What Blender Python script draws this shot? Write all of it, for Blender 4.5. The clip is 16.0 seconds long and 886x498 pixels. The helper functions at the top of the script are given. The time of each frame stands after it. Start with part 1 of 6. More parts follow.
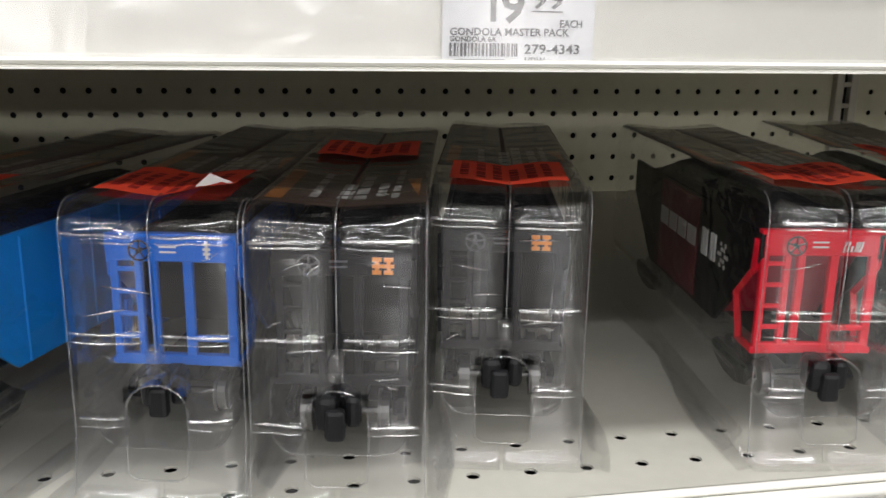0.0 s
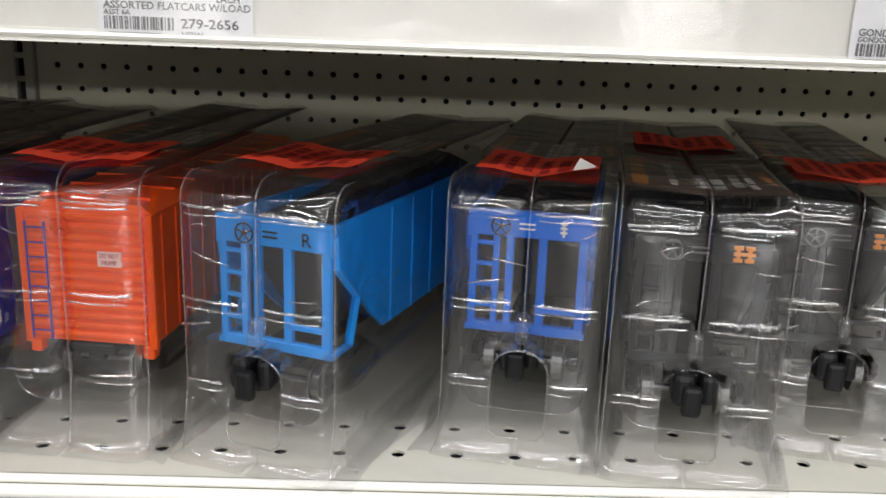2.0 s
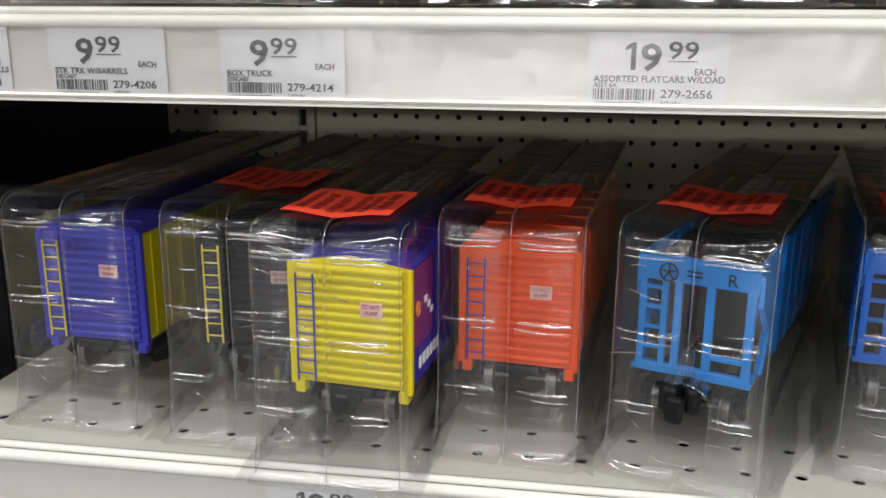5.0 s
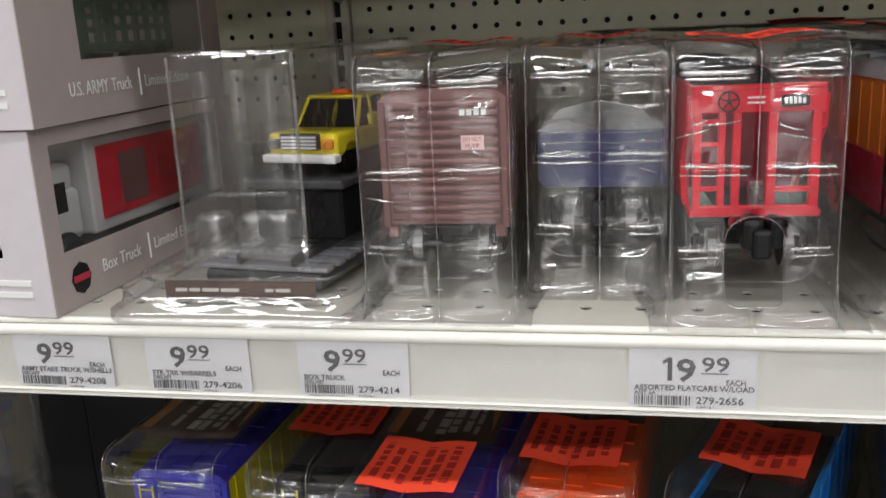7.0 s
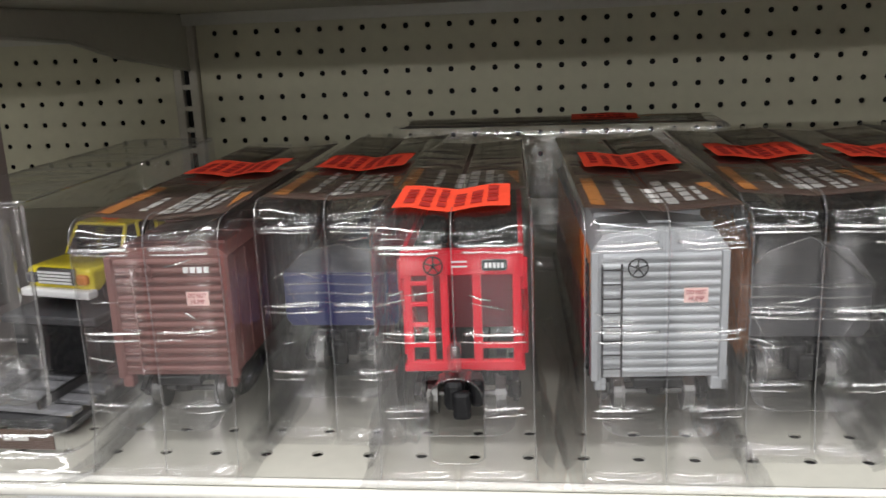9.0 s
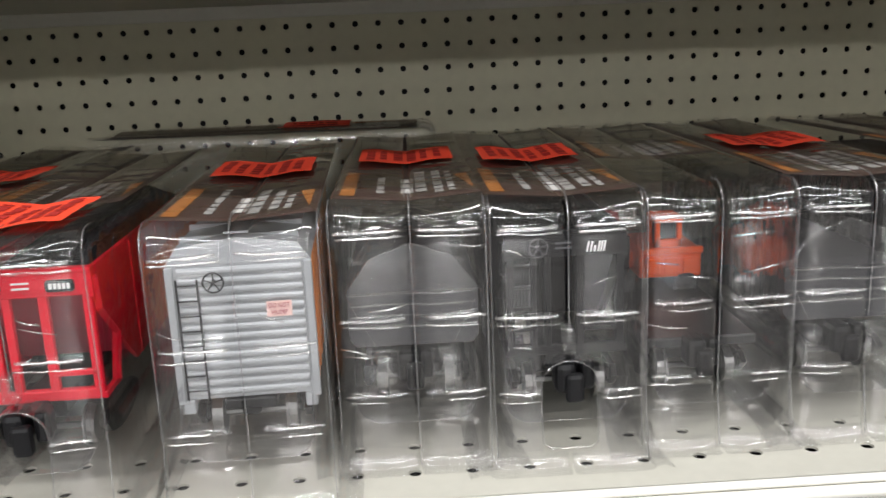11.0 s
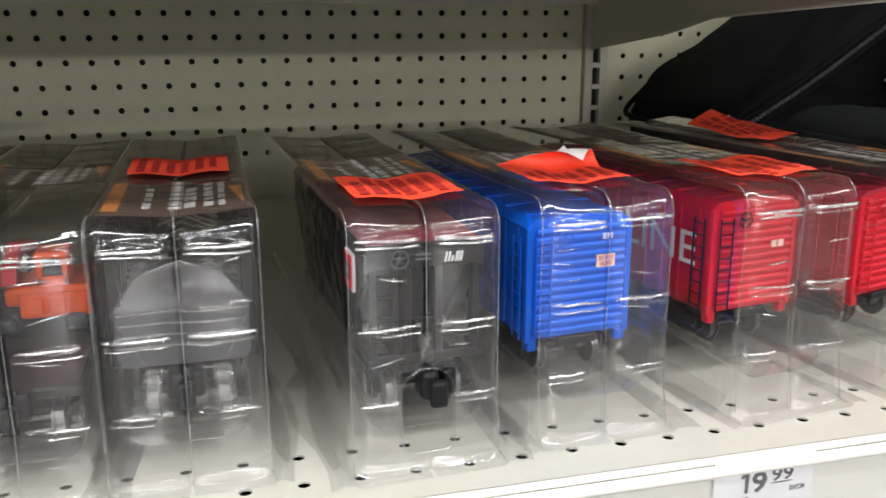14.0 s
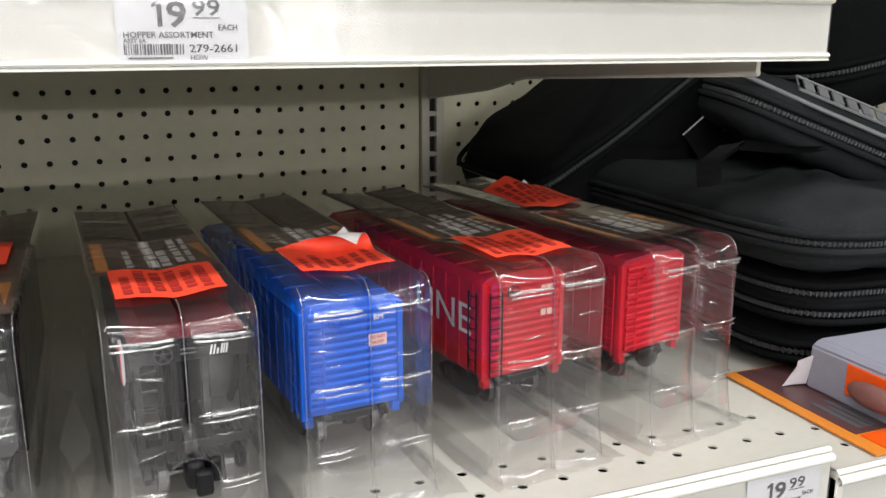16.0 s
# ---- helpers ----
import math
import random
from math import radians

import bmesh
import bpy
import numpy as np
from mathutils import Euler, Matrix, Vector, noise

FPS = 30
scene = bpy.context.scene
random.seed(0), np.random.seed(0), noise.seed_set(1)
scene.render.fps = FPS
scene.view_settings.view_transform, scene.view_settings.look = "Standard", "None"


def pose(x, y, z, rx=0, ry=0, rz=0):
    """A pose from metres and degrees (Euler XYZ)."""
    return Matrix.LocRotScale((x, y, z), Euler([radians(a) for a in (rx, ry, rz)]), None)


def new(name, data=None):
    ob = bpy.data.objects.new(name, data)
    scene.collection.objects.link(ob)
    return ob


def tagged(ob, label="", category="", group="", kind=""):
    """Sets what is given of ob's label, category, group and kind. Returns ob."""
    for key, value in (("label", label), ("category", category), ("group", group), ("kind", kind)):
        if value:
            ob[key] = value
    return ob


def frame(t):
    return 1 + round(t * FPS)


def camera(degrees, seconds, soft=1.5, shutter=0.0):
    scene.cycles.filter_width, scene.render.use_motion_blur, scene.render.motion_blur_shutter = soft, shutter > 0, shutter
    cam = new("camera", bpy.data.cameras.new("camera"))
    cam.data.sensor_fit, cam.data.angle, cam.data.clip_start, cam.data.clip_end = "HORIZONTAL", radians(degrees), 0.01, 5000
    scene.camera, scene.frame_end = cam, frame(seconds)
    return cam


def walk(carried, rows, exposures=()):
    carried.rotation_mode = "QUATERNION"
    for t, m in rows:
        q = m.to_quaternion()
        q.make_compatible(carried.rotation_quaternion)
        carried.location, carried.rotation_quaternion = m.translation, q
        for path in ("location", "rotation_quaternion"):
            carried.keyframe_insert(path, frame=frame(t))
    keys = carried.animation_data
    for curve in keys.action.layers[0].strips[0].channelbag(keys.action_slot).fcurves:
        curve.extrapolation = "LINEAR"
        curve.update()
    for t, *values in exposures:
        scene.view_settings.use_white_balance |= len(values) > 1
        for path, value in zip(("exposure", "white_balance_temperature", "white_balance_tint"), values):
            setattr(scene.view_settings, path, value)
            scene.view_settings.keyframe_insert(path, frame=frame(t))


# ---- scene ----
# camera
cam = camera(53.68, 16.0, shutter=0.15)
PATH = [
    (0.0, pose(0.5420, -0.3002, 0.1846, 75.88, -0.81, -10.27)),
    (0.5, pose(0.5156, -0.3068, 0.1836, 75.59, -1.44, -7.71)),
    (1.0, pose(0.4913, -0.3087, 0.1854, 75.27, -1.66, -5.79)),
    (1.5, pose(0.4688, -0.3126, 0.1852, 75.02, -1.98, -3.42)),
    (2.0, pose(0.4470, -0.3144, 0.1840, 75.10, -2.09, -0.92)),
    (2.5, pose(0.4200, -0.3192, 0.1805, 75.62, -1.85, 1.45)),
    (3.0, pose(0.3977, -0.3293, 0.1803, 75.76, -1.71, 3.28)),
    (3.5, pose(0.3822, -0.3346, 0.1838, 75.87, -1.58, 4.70)),
    (4.0, pose(0.3658, -0.3390, 0.1872, 76.27, -1.22, 6.15)),
    (4.2, pose(0.3577, -0.3418, 0.1934, 75.91, -1.14, 6.78)),
    (6.3, pose(0.3043, -0.3800, 0.2640, 74.90, 1.36, 10.18)),
    (6.5, pose(0.3068, -0.3759, 0.2885, 74.87, 1.68, 10.29)),
    (7.0, pose(0.3259, -0.3667, 0.3433, 75.58, 2.75, 10.75)),
    (7.5, pose(0.3382, -0.3653, 0.3729, 75.61, 2.90, 10.42)),
    (8.0, pose(0.3461, -0.3643, 0.3859, 75.92, 2.77, 9.23)),
    (8.5, pose(0.3760, -0.3599, 0.4009, 76.16, 2.46, 7.96)),
    (9.0, pose(0.4233, -0.3471, 0.4062, 76.07, 2.32, 6.29)),
    (9.2, pose(0.4418, -0.3458, 0.4024, 76.39, 2.26, 5.39)),
    (11.3, pose(0.5718, -0.3141, 0.3969, 76.37, 2.40, -4.02)),
    (11.5, pose(0.5929, -0.3098, 0.3973, 76.13, 2.38, -4.87)),
    (12.0, pose(0.6251, -0.3123, 0.3947, 75.61, 2.26, -6.62)),
    (12.5, pose(0.6552, -0.3119, 0.3999, 75.00, 1.89, -8.10)),
    (13.0, pose(0.6872, -0.3182, 0.4085, 75.03, 1.24, -9.62)),
    (13.5, pose(0.7218, -0.3266, 0.4110, 75.08, 0.62, -11.28)),
    (14.0, pose(0.7668, -0.3216, 0.4103, 75.18, 0.09, -14.70)),
    (14.5, pose(0.8052, -0.3261, 0.4185, 75.15, -0.19, -17.12)),
    (15.0, pose(0.8308, -0.3344, 0.4312, 75.42, 0.09, -19.32)),
    (15.5, pose(0.8244, -0.3466, 0.4375, 75.51, 0.37, -20.61)),
    (16.0, pose(0.8232, -0.3579, 0.4515, 76.19, 0.01, -21.64)),
]
EXPOSURES = [(0.0, 0.08), (2.0, 0.04), (4.0, -0.08), (6.3, -0.42), (6.9, -0.3), (7.5, 0.0), (9.2, 0.05), (11.3, 0.25), (13.0, 0.5), (14.5, 0.32), (16.0, 0.22)]
walk(cam, PATH, EXPOSURES)

# ---- world and light: a store aisle under fluorescent ceiling fixtures ----
world = bpy.data.worlds.new("store")
scene.world = world
world.use_nodes = True
world.node_tree.nodes["Background"].inputs[0].default_value = (0.95, 0.97, 1.0, 1)
world.node_tree.nodes["Background"].inputs[1].default_value = 0.006


def ceiling_lamp(x, y, length, width, watts):
    lamp = bpy.data.lights.new("fluorescent_lamp", "AREA")
    lamp.shape, lamp.size, lamp.size_y, lamp.energy = "RECTANGLE", length, width, watts
    lamp.color = (0.99, 0.99, 1.0)
    ob = new("fluorescent_lamp", lamp)
    ob.matrix_world = pose(x, y, CEILING - 0.06)


# rows of fluorescent strips, along the aisles, receding across the store
CEILING = 2.75
for ly, wide, watts in ((-0.9, 0.22, 125), (-3.2, 0.22, 185), (-5.8, 0.3, 60), (-10.5, 0.6, 220), (-22.0, 3.0, 4900)):
    ceiling_lamp(0.6, ly, 9.0, wide, watts)

# ---- materials ----


def material(name, colour, rough=0.5, metal=0.0, vary=0.08, scale=60.0, bump=0.0, bump_scale=300.0, spec=0.5, coat=0.0):
    m = bpy.data.materials.new(name)
    m.use_nodes = True
    n, l = m.node_tree.nodes, m.node_tree.links
    b = n["Principled BSDF"]
    b.inputs["Roughness"].default_value = rough
    b.inputs["Metallic"].default_value = metal
    b.inputs["Specular IOR Level"].default_value = spec
    b.inputs["Coat Weight"].default_value = coat
    co = n.new("ShaderNodeTexCoord")
    big = n.new("ShaderNodeTexNoise")
    big.inputs["Scale"].default_value = scale
    big.inputs["Detail"].default_value = 6
    small = n.new("ShaderNodeTexNoise")
    small.inputs["Scale"].default_value = scale * 9
    small.inputs["Detail"].default_value = 3
    l.new(co.outputs["Object"], big.inputs["Vector"])
    l.new(co.outputs["Object"], small.inputs["Vector"])
    add = n.new("ShaderNodeMath")
    add.operation = "ADD"
    l.new(big.outputs["Fac"], add.inputs[0])
    l.new(small.outputs["Fac"], add.inputs[1])
    ramp = n.new("ShaderNodeMapRange")
    ramp.inputs["From Min"].default_value, ramp.inputs["From Max"].default_value = 0.6, 1.4
    ramp.inputs["To Min"].default_value, ramp.inputs["To Max"].default_value = 1 - vary, 1 + vary
    l.new(add.outputs[0], ramp.inputs["Value"])
    mul = n.new("ShaderNodeMix")
    mul.data_type, mul.blend_type = "RGBA", "MULTIPLY"
    mul.inputs["Factor"].default_value = 1
    mul.inputs["A"].default_value = (*colour, 1)
    l.new(ramp.outputs[0], mul.inputs["B"])
    l.new(mul.outputs["Result"], b.inputs["Base Color"])
    rr = n.new("ShaderNodeMapRange")
    rr.inputs["To Min"].default_value, rr.inputs["To Max"].default_value = max(rough - 0.08, 0.03), min(rough + 0.1, 1)
    l.new(big.outputs["Fac"], rr.inputs["Value"])
    l.new(rr.outputs[0], b.inputs["Roughness"])
    if bump:
        tex = n.new("ShaderNodeTexNoise")
        tex.inputs["Scale"].default_value = bump_scale
        tex.inputs["Detail"].default_value = 4
        l.new(co.outputs["Object"], tex.inputs["Vector"])
        bp = n.new("ShaderNodeBump")
        bp.inputs["Strength"].default_value = bump
        bp.inputs["Distance"].default_value = 0.002
        l.new(tex.outputs["Fac"], bp.inputs["Height"])
        l.new(bp.outputs[0], b.inputs["Normal"])
    return m


def clear_plastic(name, tint, veil, rough, wave, gloss=0.07, patchy=0.0, stretch=(1.0, 1.0, 1.0)):
    """Thin clear sheet: lets light straight through, mirrors by Fresnel, with a faint scuffed veil."""
    m = bpy.data.materials.new(name)
    m.use_nodes = True
    n, l = m.node_tree.nodes, m.node_tree.links
    n.remove(n["Principled BSDF"])
    out = n["Material Output"]
    co = n.new("ShaderNodeTexCoord")
    noise_a = n.new("ShaderNodeTexNoise")
    noise_a.inputs["Scale"].default_value, noise_a.inputs["Detail"].default_value = 50, 1.6
    noise_a.inputs["Distortion"].default_value = 0.6
    mp = n.new("ShaderNodeMapping")
    mp.inputs["Scale"].default_value = stretch
    info = n.new("ShaderNodeObjectInfo")
    own = n.new("ShaderNodeVectorMath")
    own.operation = "ADD"
    l.new(co.outputs["Object"], own.inputs[0])
    l.new(info.outputs["Random"], own.inputs[1])
    l.new(own.outputs[0], mp.inputs["Vector"])
    l.new(mp.outputs[0], noise_a.inputs["Vector"])
    bp = n.new("ShaderNodeBump")
    bp.inputs["Strength"].default_value, bp.inputs["Distance"].default_value = wave, 0.004
    l.new(noise_a.outputs["Fac"], bp.inputs["Height"])
    scuff = n.new("ShaderNodeTexNoise")
    scuff.inputs["Scale"].default_value, scuff.inputs["Detail"].default_value = 38, 8
    scuff.inputs["Roughness"].default_value = 0.7
    l.new(co.outputs["Object"], scuff.inputs["Vector"])
    vr = n.new("ShaderNodeMapRange")
    vr.inputs["From Min"].default_value, vr.inputs["From Max"].default_value = 0.35, 0.75
    vr.inputs["To Min"].default_value, vr.inputs["To Max"].default_value = veil * 0.5, veil * 2.0
    l.new(scuff.outputs["Fac"], vr.inputs["Value"])
    tr = n.new("ShaderNodeBsdfTransparent")
    tr.inputs[0].default_value = (*tint, 1)
    di = n.new("ShaderNodeBsdfDiffuse")
    di.inputs[0].default_value = (0.8, 0.8, 0.82, 1)
    gl = n.new("ShaderNodeBsdfGlossy")
    gl.inputs["Roughness"].default_value = rough
    gl.inputs["Color"].default_value = (1, 1, 1, 1)
    l.new(bp.outputs[0], gl.inputs["Normal"])
    lw = n.new("ShaderNodeLayerWeight")
    l.new(bp.outputs[0], lw.inputs["Normal"])
    pw = n.new("ShaderNodeMath")
    pw.operation = "POWER"
    pw.inputs[1].default_value = 4.0
    l.new(lw.outputs["Facing"], pw.inputs[0])
    fr = n.new("ShaderNodeMapRange")
    fr.inputs["To Min"].default_value, fr.inputs["To Max"].default_value = gloss, 0.85
    l.new(pw.outputs[0], fr.inputs["Value"])
    shine = fr.outputs[0]
    if patchy:
        patch_noise = n.new("ShaderNodeTexNoise")
        patch_noise.inputs["Scale"].default_value, patch_noise.inputs["Detail"].default_value = 70, 2
        l.new(own.outputs[0], patch_noise.inputs["Vector"])
        pr = n.new("ShaderNodeMapRange")
        pr.inputs["From Min"].default_value, pr.inputs["From Max"].default_value = 0.40, 0.62
        pr.inputs["To Min"].default_value, pr.inputs["To Max"].default_value = 1 - patchy, 1.0
        l.new(patch_noise.outputs["Fac"], pr.inputs["Value"])
        pm = n.new("ShaderNodeMath")
        pm.operation = "MULTIPLY"
        l.new(shine, pm.inputs[0])
        l.new(pr.outputs[0], pm.inputs[1])
        shine = pm.outputs[0]
    m1, m2 = n.new("ShaderNodeMixShader"), n.new("ShaderNodeMixShader")
    l.new(vr.outputs[0], m1.inputs[0])
    l.new(tr.outputs[0], m1.inputs[1])
    l.new(di.outputs[0], m1.inputs[2])
    l.new(shine, m2.inputs[0])
    l.new(m1.outputs[0], m2.inputs[1])
    l.new(gl.outputs[0], m2.inputs[2])
    l.new(m2.outputs[0], out.inputs["Surface"])
    return m


PLASTIC = clear_plastic("clear_pet", (0.955, 0.955, 0.958), 0.0085, 0.065, 0.36, 0.10, stretch=(0.45, 1.0, 1.5))
FILM = clear_plastic("clear_film", (0.97, 0.97, 0.97), 0.012, 0.12, 0.10, 0.10)
CREASE = clear_plastic("creased_pet", (0.95, 0.95, 0.95), 0.03, 0.15, 0.12, 0.55, 0.7)
EDGE = clear_plastic("edge_pet", (0.90, 0.90, 0.90), 0.060, 0.16, 0.2, 0.26, 0.6)
FOLD = clear_plastic("folded_pet", (0.95, 0.95, 0.95), 0.016, 0.12, 0.3, 0.15, 0.4)
PANEL = material("pegboard_paint", (0.57, 0.545, 0.398), 0.55, vary=0.06, scale=9, bump=0.05, bump_scale=500)
SHELF = material("shelf_enamel", (0.56, 0.545, 0.475), 0.38, vary=0.05, scale=14, bump=0.06, bump_scale=700)
RAIL = material("rail_enamel", (0.83, 0.815, 0.75), 0.32, vary=0.03, scale=12, coat=0.3)
UPRIGHT = material("upright_enamel", (0.50, 0.47, 0.39), 0.45, vary=0.06, scale=15)
# near-black colour that stands in for the shade inside holes and slots
HOLE_SHADE = material("hole_shade_black", (0.012, 0.011, 0.010), 0.9)
PAPER = material("tag_paper", (0.86, 0.86, 0.88), 0.6, vary=0.02, scale=80)
INK = material("tag_ink", (0.055, 0.055, 0.065), 0.7, vary=0.1, scale=200)
STICKER = material("red_sticker", (0.93, 0.075, 0.03), 0.55, vary=0.05, scale=70, bump=0.1, bump_scale=150)
STICKER_INK = material("sticker_ink", (0.40, 0.018, 0.012), 0.7, vary=0.1)
STICKER_BACK = material("sticker_backing", (0.80, 0.76, 0.74), 0.6)
CARD = material("brown_card", (0.095, 0.058, 0.044), 0.45, vary=0.25, scale=30)
CARD_WHITE = material("card_white_print", (0.62, 0.60, 0.57), 0.5, vary=0.08)
CARD_ORANGE = material("card_orange_print", (0.62, 0.24, 0.055), 0.5, vary=0.08)
BLACK = material("black_plastic", (0.006, 0.006, 0.007), 0.4, vary=0.2, spec=0.3)
BLACK_CAR = material("black_car_paint", (0.010, 0.010, 0.011), 0.5, vary=0.05, spec=0.2)
DARK_GREY = material("dark_grey_plastic", (0.05, 0.05, 0.054), 0.5, vary=0.15)
COAL = material("coal_load", (0.008, 0.008, 0.009), 0.6, vary=0.4, bump=1.0, bump_scale=420, spec=0.4)
GREY = material("grey_plastic", (0.105, 0.105, 0.115), 0.5, vary=0.1)
STEEL = material("wheel_steel", (0.17, 0.168, 0.165), 0.34, metal=1.0, vary=0.1)
YELLOW = material("yellow_paint", (0.78, 0.66, 0.012), 0.38, vary=0.05, spec=0.3)
PURPLE = material("purple_paint", (0.17, 0.03, 0.17), 0.38, vary=0.08, spec=0.3)
INDIGO = material("indigo_paint", (0.04, 0.03, 0.30), 0.38, vary=0.06, spec=0.3)
VIOLET_BLUE = material("violet_blue_paint", (0.055, 0.055, 0.48), 0.38, vary=0.05, spec=0.3)
ORANGE = material("orange_paint", (0.90, 0.10, 0.006), 0.38, vary=0.05, spec=0.3)
CYAN = material("sky_blue_paint", (0.006, 0.25, 0.74), 0.38, vary=0.05, spec=0.3)
BLUE = material("hopper_blue_paint", (0.001, 0.135, 0.64), 0.38, vary=0.05, spec=0.3)
BOX_BLUE = material("boxcar_blue_paint", (0.001, 0.115, 0.66), 0.38, vary=0.05, spec=0.3)
NAVY = material("navy_paint", (0.020, 0.028, 0.115), 0.42, vary=0.08)
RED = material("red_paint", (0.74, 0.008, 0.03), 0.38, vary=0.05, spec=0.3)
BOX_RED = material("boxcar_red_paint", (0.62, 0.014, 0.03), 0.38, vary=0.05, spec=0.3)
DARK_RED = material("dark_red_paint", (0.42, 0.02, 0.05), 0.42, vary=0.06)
MAROON = material("maroon_paint", (0.16, 0.012, 0.025), 0.42, vary=0.1)
BROWN = material("oxide_paint", (0.20, 0.085, 0.074), 0.5, vary=0.06)
SILVER = material("silver_paint", (0.42, 0.435, 0.45), 0.4, metal=0.15, vary=0.05)
SIDE_ORANGE = material("orange_side_paint", (0.72, 0.24, 0.03), 0.42, vary=0.06)
WHITE = material("white_paint", (0.80, 0.80, 0.79), 0.4, vary=0.03)
PINK = material("placard_pink", (0.82, 0.55, 0.50), 0.5, vary=0.03)
PINK_INK = material("placard_ink", (0.38, 0.035, 0.06), 0.6)
TRUCK_YELLOW = material("truck_yellow_paint", (0.80, 0.66, 0.03), 0.3, vary=0.03, coat=0.4)
GREEN = material("army_green_paint", (0.035, 0.085, 0.055), 0.5, vary=0.1)
CARTON = material("carton_taupe", (0.40, 0.335, 0.315), 0.5, vary=0.05, scale=10)
CARTON_PALE = material("carton_pale_front", (0.60, 0.56, 0.58), 0.5, vary=0.05, scale=10)
FABRIC = material("black_nylon", (0.0075, 0.008, 0.0085), 0.8, vary=0.3, scale=40, bump=0.8, bump_scale=900, spec=0.06)
FABRIC_GREY = material("charcoal_nylon", (0.021, 0.0235, 0.025), 0.75, vary=0.3, scale=40, bump=0.8, bump_scale=900, spec=0.16)
ZIP = material("zip_coil", (0.055, 0.057, 0.060), 0.45, vary=0.1)
TRIM_GREY = material("grey_piping", (0.22, 0.225, 0.23), 0.6, vary=0.1)
TIE = material("track_tie_grey", (0.27, 0.27, 0.285), 0.6, vary=0.15)
FLOOR = material("vinyl_floor", (0.24, 0.23, 0.22), 0.35, vary=0.08, scale=3)
WALL = material("store_wall", (0.30, 0.29, 0.28), 0.7, vary=0.06, scale=2)
CEIL = material("ceiling_tile", (0.75, 0.75, 0.73), 0.8, vary=0.04, scale=5)
GOODS = material("opposite_goods", (0.13, 0.12, 0.115), 0.6, vary=0.5, scale=4)

# ---- mesh helpers ----


def part(name, bm, mat, parent=None, label="", smooth=False):
    me = bpy.data.meshes.new(name)
    bm.to_mesh(me)
    bm.free()
    me.materials.append(mat)
    if smooth:
        me.shade_smooth()
    ob = new(name, me)
    ob.parent = parent
    if label:
        ob["label"] = label
    return ob


def thing(name, m, label, category, group="", kind=""):
    ob = new(name)
    ob.empty_display_size = 0.02
    ob.matrix_world = m
    return tagged(ob, label, category, group, kind)


def block(bm, x0, x1, y0, y1, z0, z1, bevel=0.0, seg=1, m=None):
    mat = Matrix.Translation(((x0 + x1) / 2, (y0 + y1) / 2, (z0 + z1) / 2)) @ Matrix.Diagonal((x1 - x0, y1 - y0, z1 - z0, 1))
    made = bmesh.ops.create_cube(bm, size=1, matrix=mat)["verts"]
    if bevel:
        edges = list({e for v in made for e in v.link_edges})
        made = bmesh.ops.bevel(bm, geom=edges, offset=bevel, segments=seg, affect="EDGES", profile=0.5)["verts"]
    if m:
        bmesh.ops.transform(bm, matrix=m, verts=list(made))
    return bm


def cyl(bm, centre, axis, r, length, n=16, r2=None):
    turn = Vector(axis).to_track_quat("Z", "Y").to_matrix().to_4x4()
    bmesh.ops.create_cone(bm, cap_ends=True, segments=n, radius1=r, radius2=r if r2 is None else r2, depth=length, matrix=Matrix.Translation(centre) @ turn)
    return bm


def tube(bm, pts, r, n=6, closed=False):
    """A round rod along a line of points."""
    pts = [Vector(p) for p in pts]
    rings = []
    for i, p in enumerate(pts):
        a = pts[i - 1] if i or closed else p
        b = pts[(i + 1) % len(pts)] if i < len(pts) - 1 or closed else p
        d = (b - a).normalized()
        side = d.cross(Vector((0.13, 0.31, 0.94)))
        side = side.normalized() if side.length > 1e-4 else Vector((1, 0, 0))
        up = side.cross(d)
        rings.append([bm.verts.new(p + r * (math.cos(k * math.tau / n) * side + math.sin(k * math.tau / n) * up)) for k in range(n)])
    for i in range(len(rings) if closed else len(rings) - 1):
        a, b = rings[i], rings[(i + 1) % len(rings)]
        for k in range(n):
            bm.faces.new((a[k], a[(k + 1) % n], b[(k + 1) % n], b[k]))
    if not closed:
        bm.faces.new(rings[0][::-1])
        bm.faces.new(rings[-1])
    return bm


def sheet(bm, rows, closed=False):
    vs = [[bm.verts.new(p) for p in row] for row in rows]
    for a, b in zip(vs, vs[1:]):
        for k in range(len(a) - (0 if closed else 1)):
            j = (k + 1) % len(a)
            bm.faces.new((a[k], a[j], b[j], b[k]))
    return vs


def poly_prism(bm, outline, y0, y1):
    """A prism along y over an outline in x and z."""
    a = [bm.verts.new((x, y0, z)) for x, z in outline]
    b = [bm.verts.new((x, y1, z)) for x, z in outline]
    bm.faces.new(a)
    bm.faces.new(b[::-1])
    for k in range(len(a)):
        j = (k + 1) % len(a)
        bm.faces.new((a[j], a[k], b[k], b[j]))
    bmesh.ops.recalc_face_normals(bm, faces=bm.faces)
    return bm


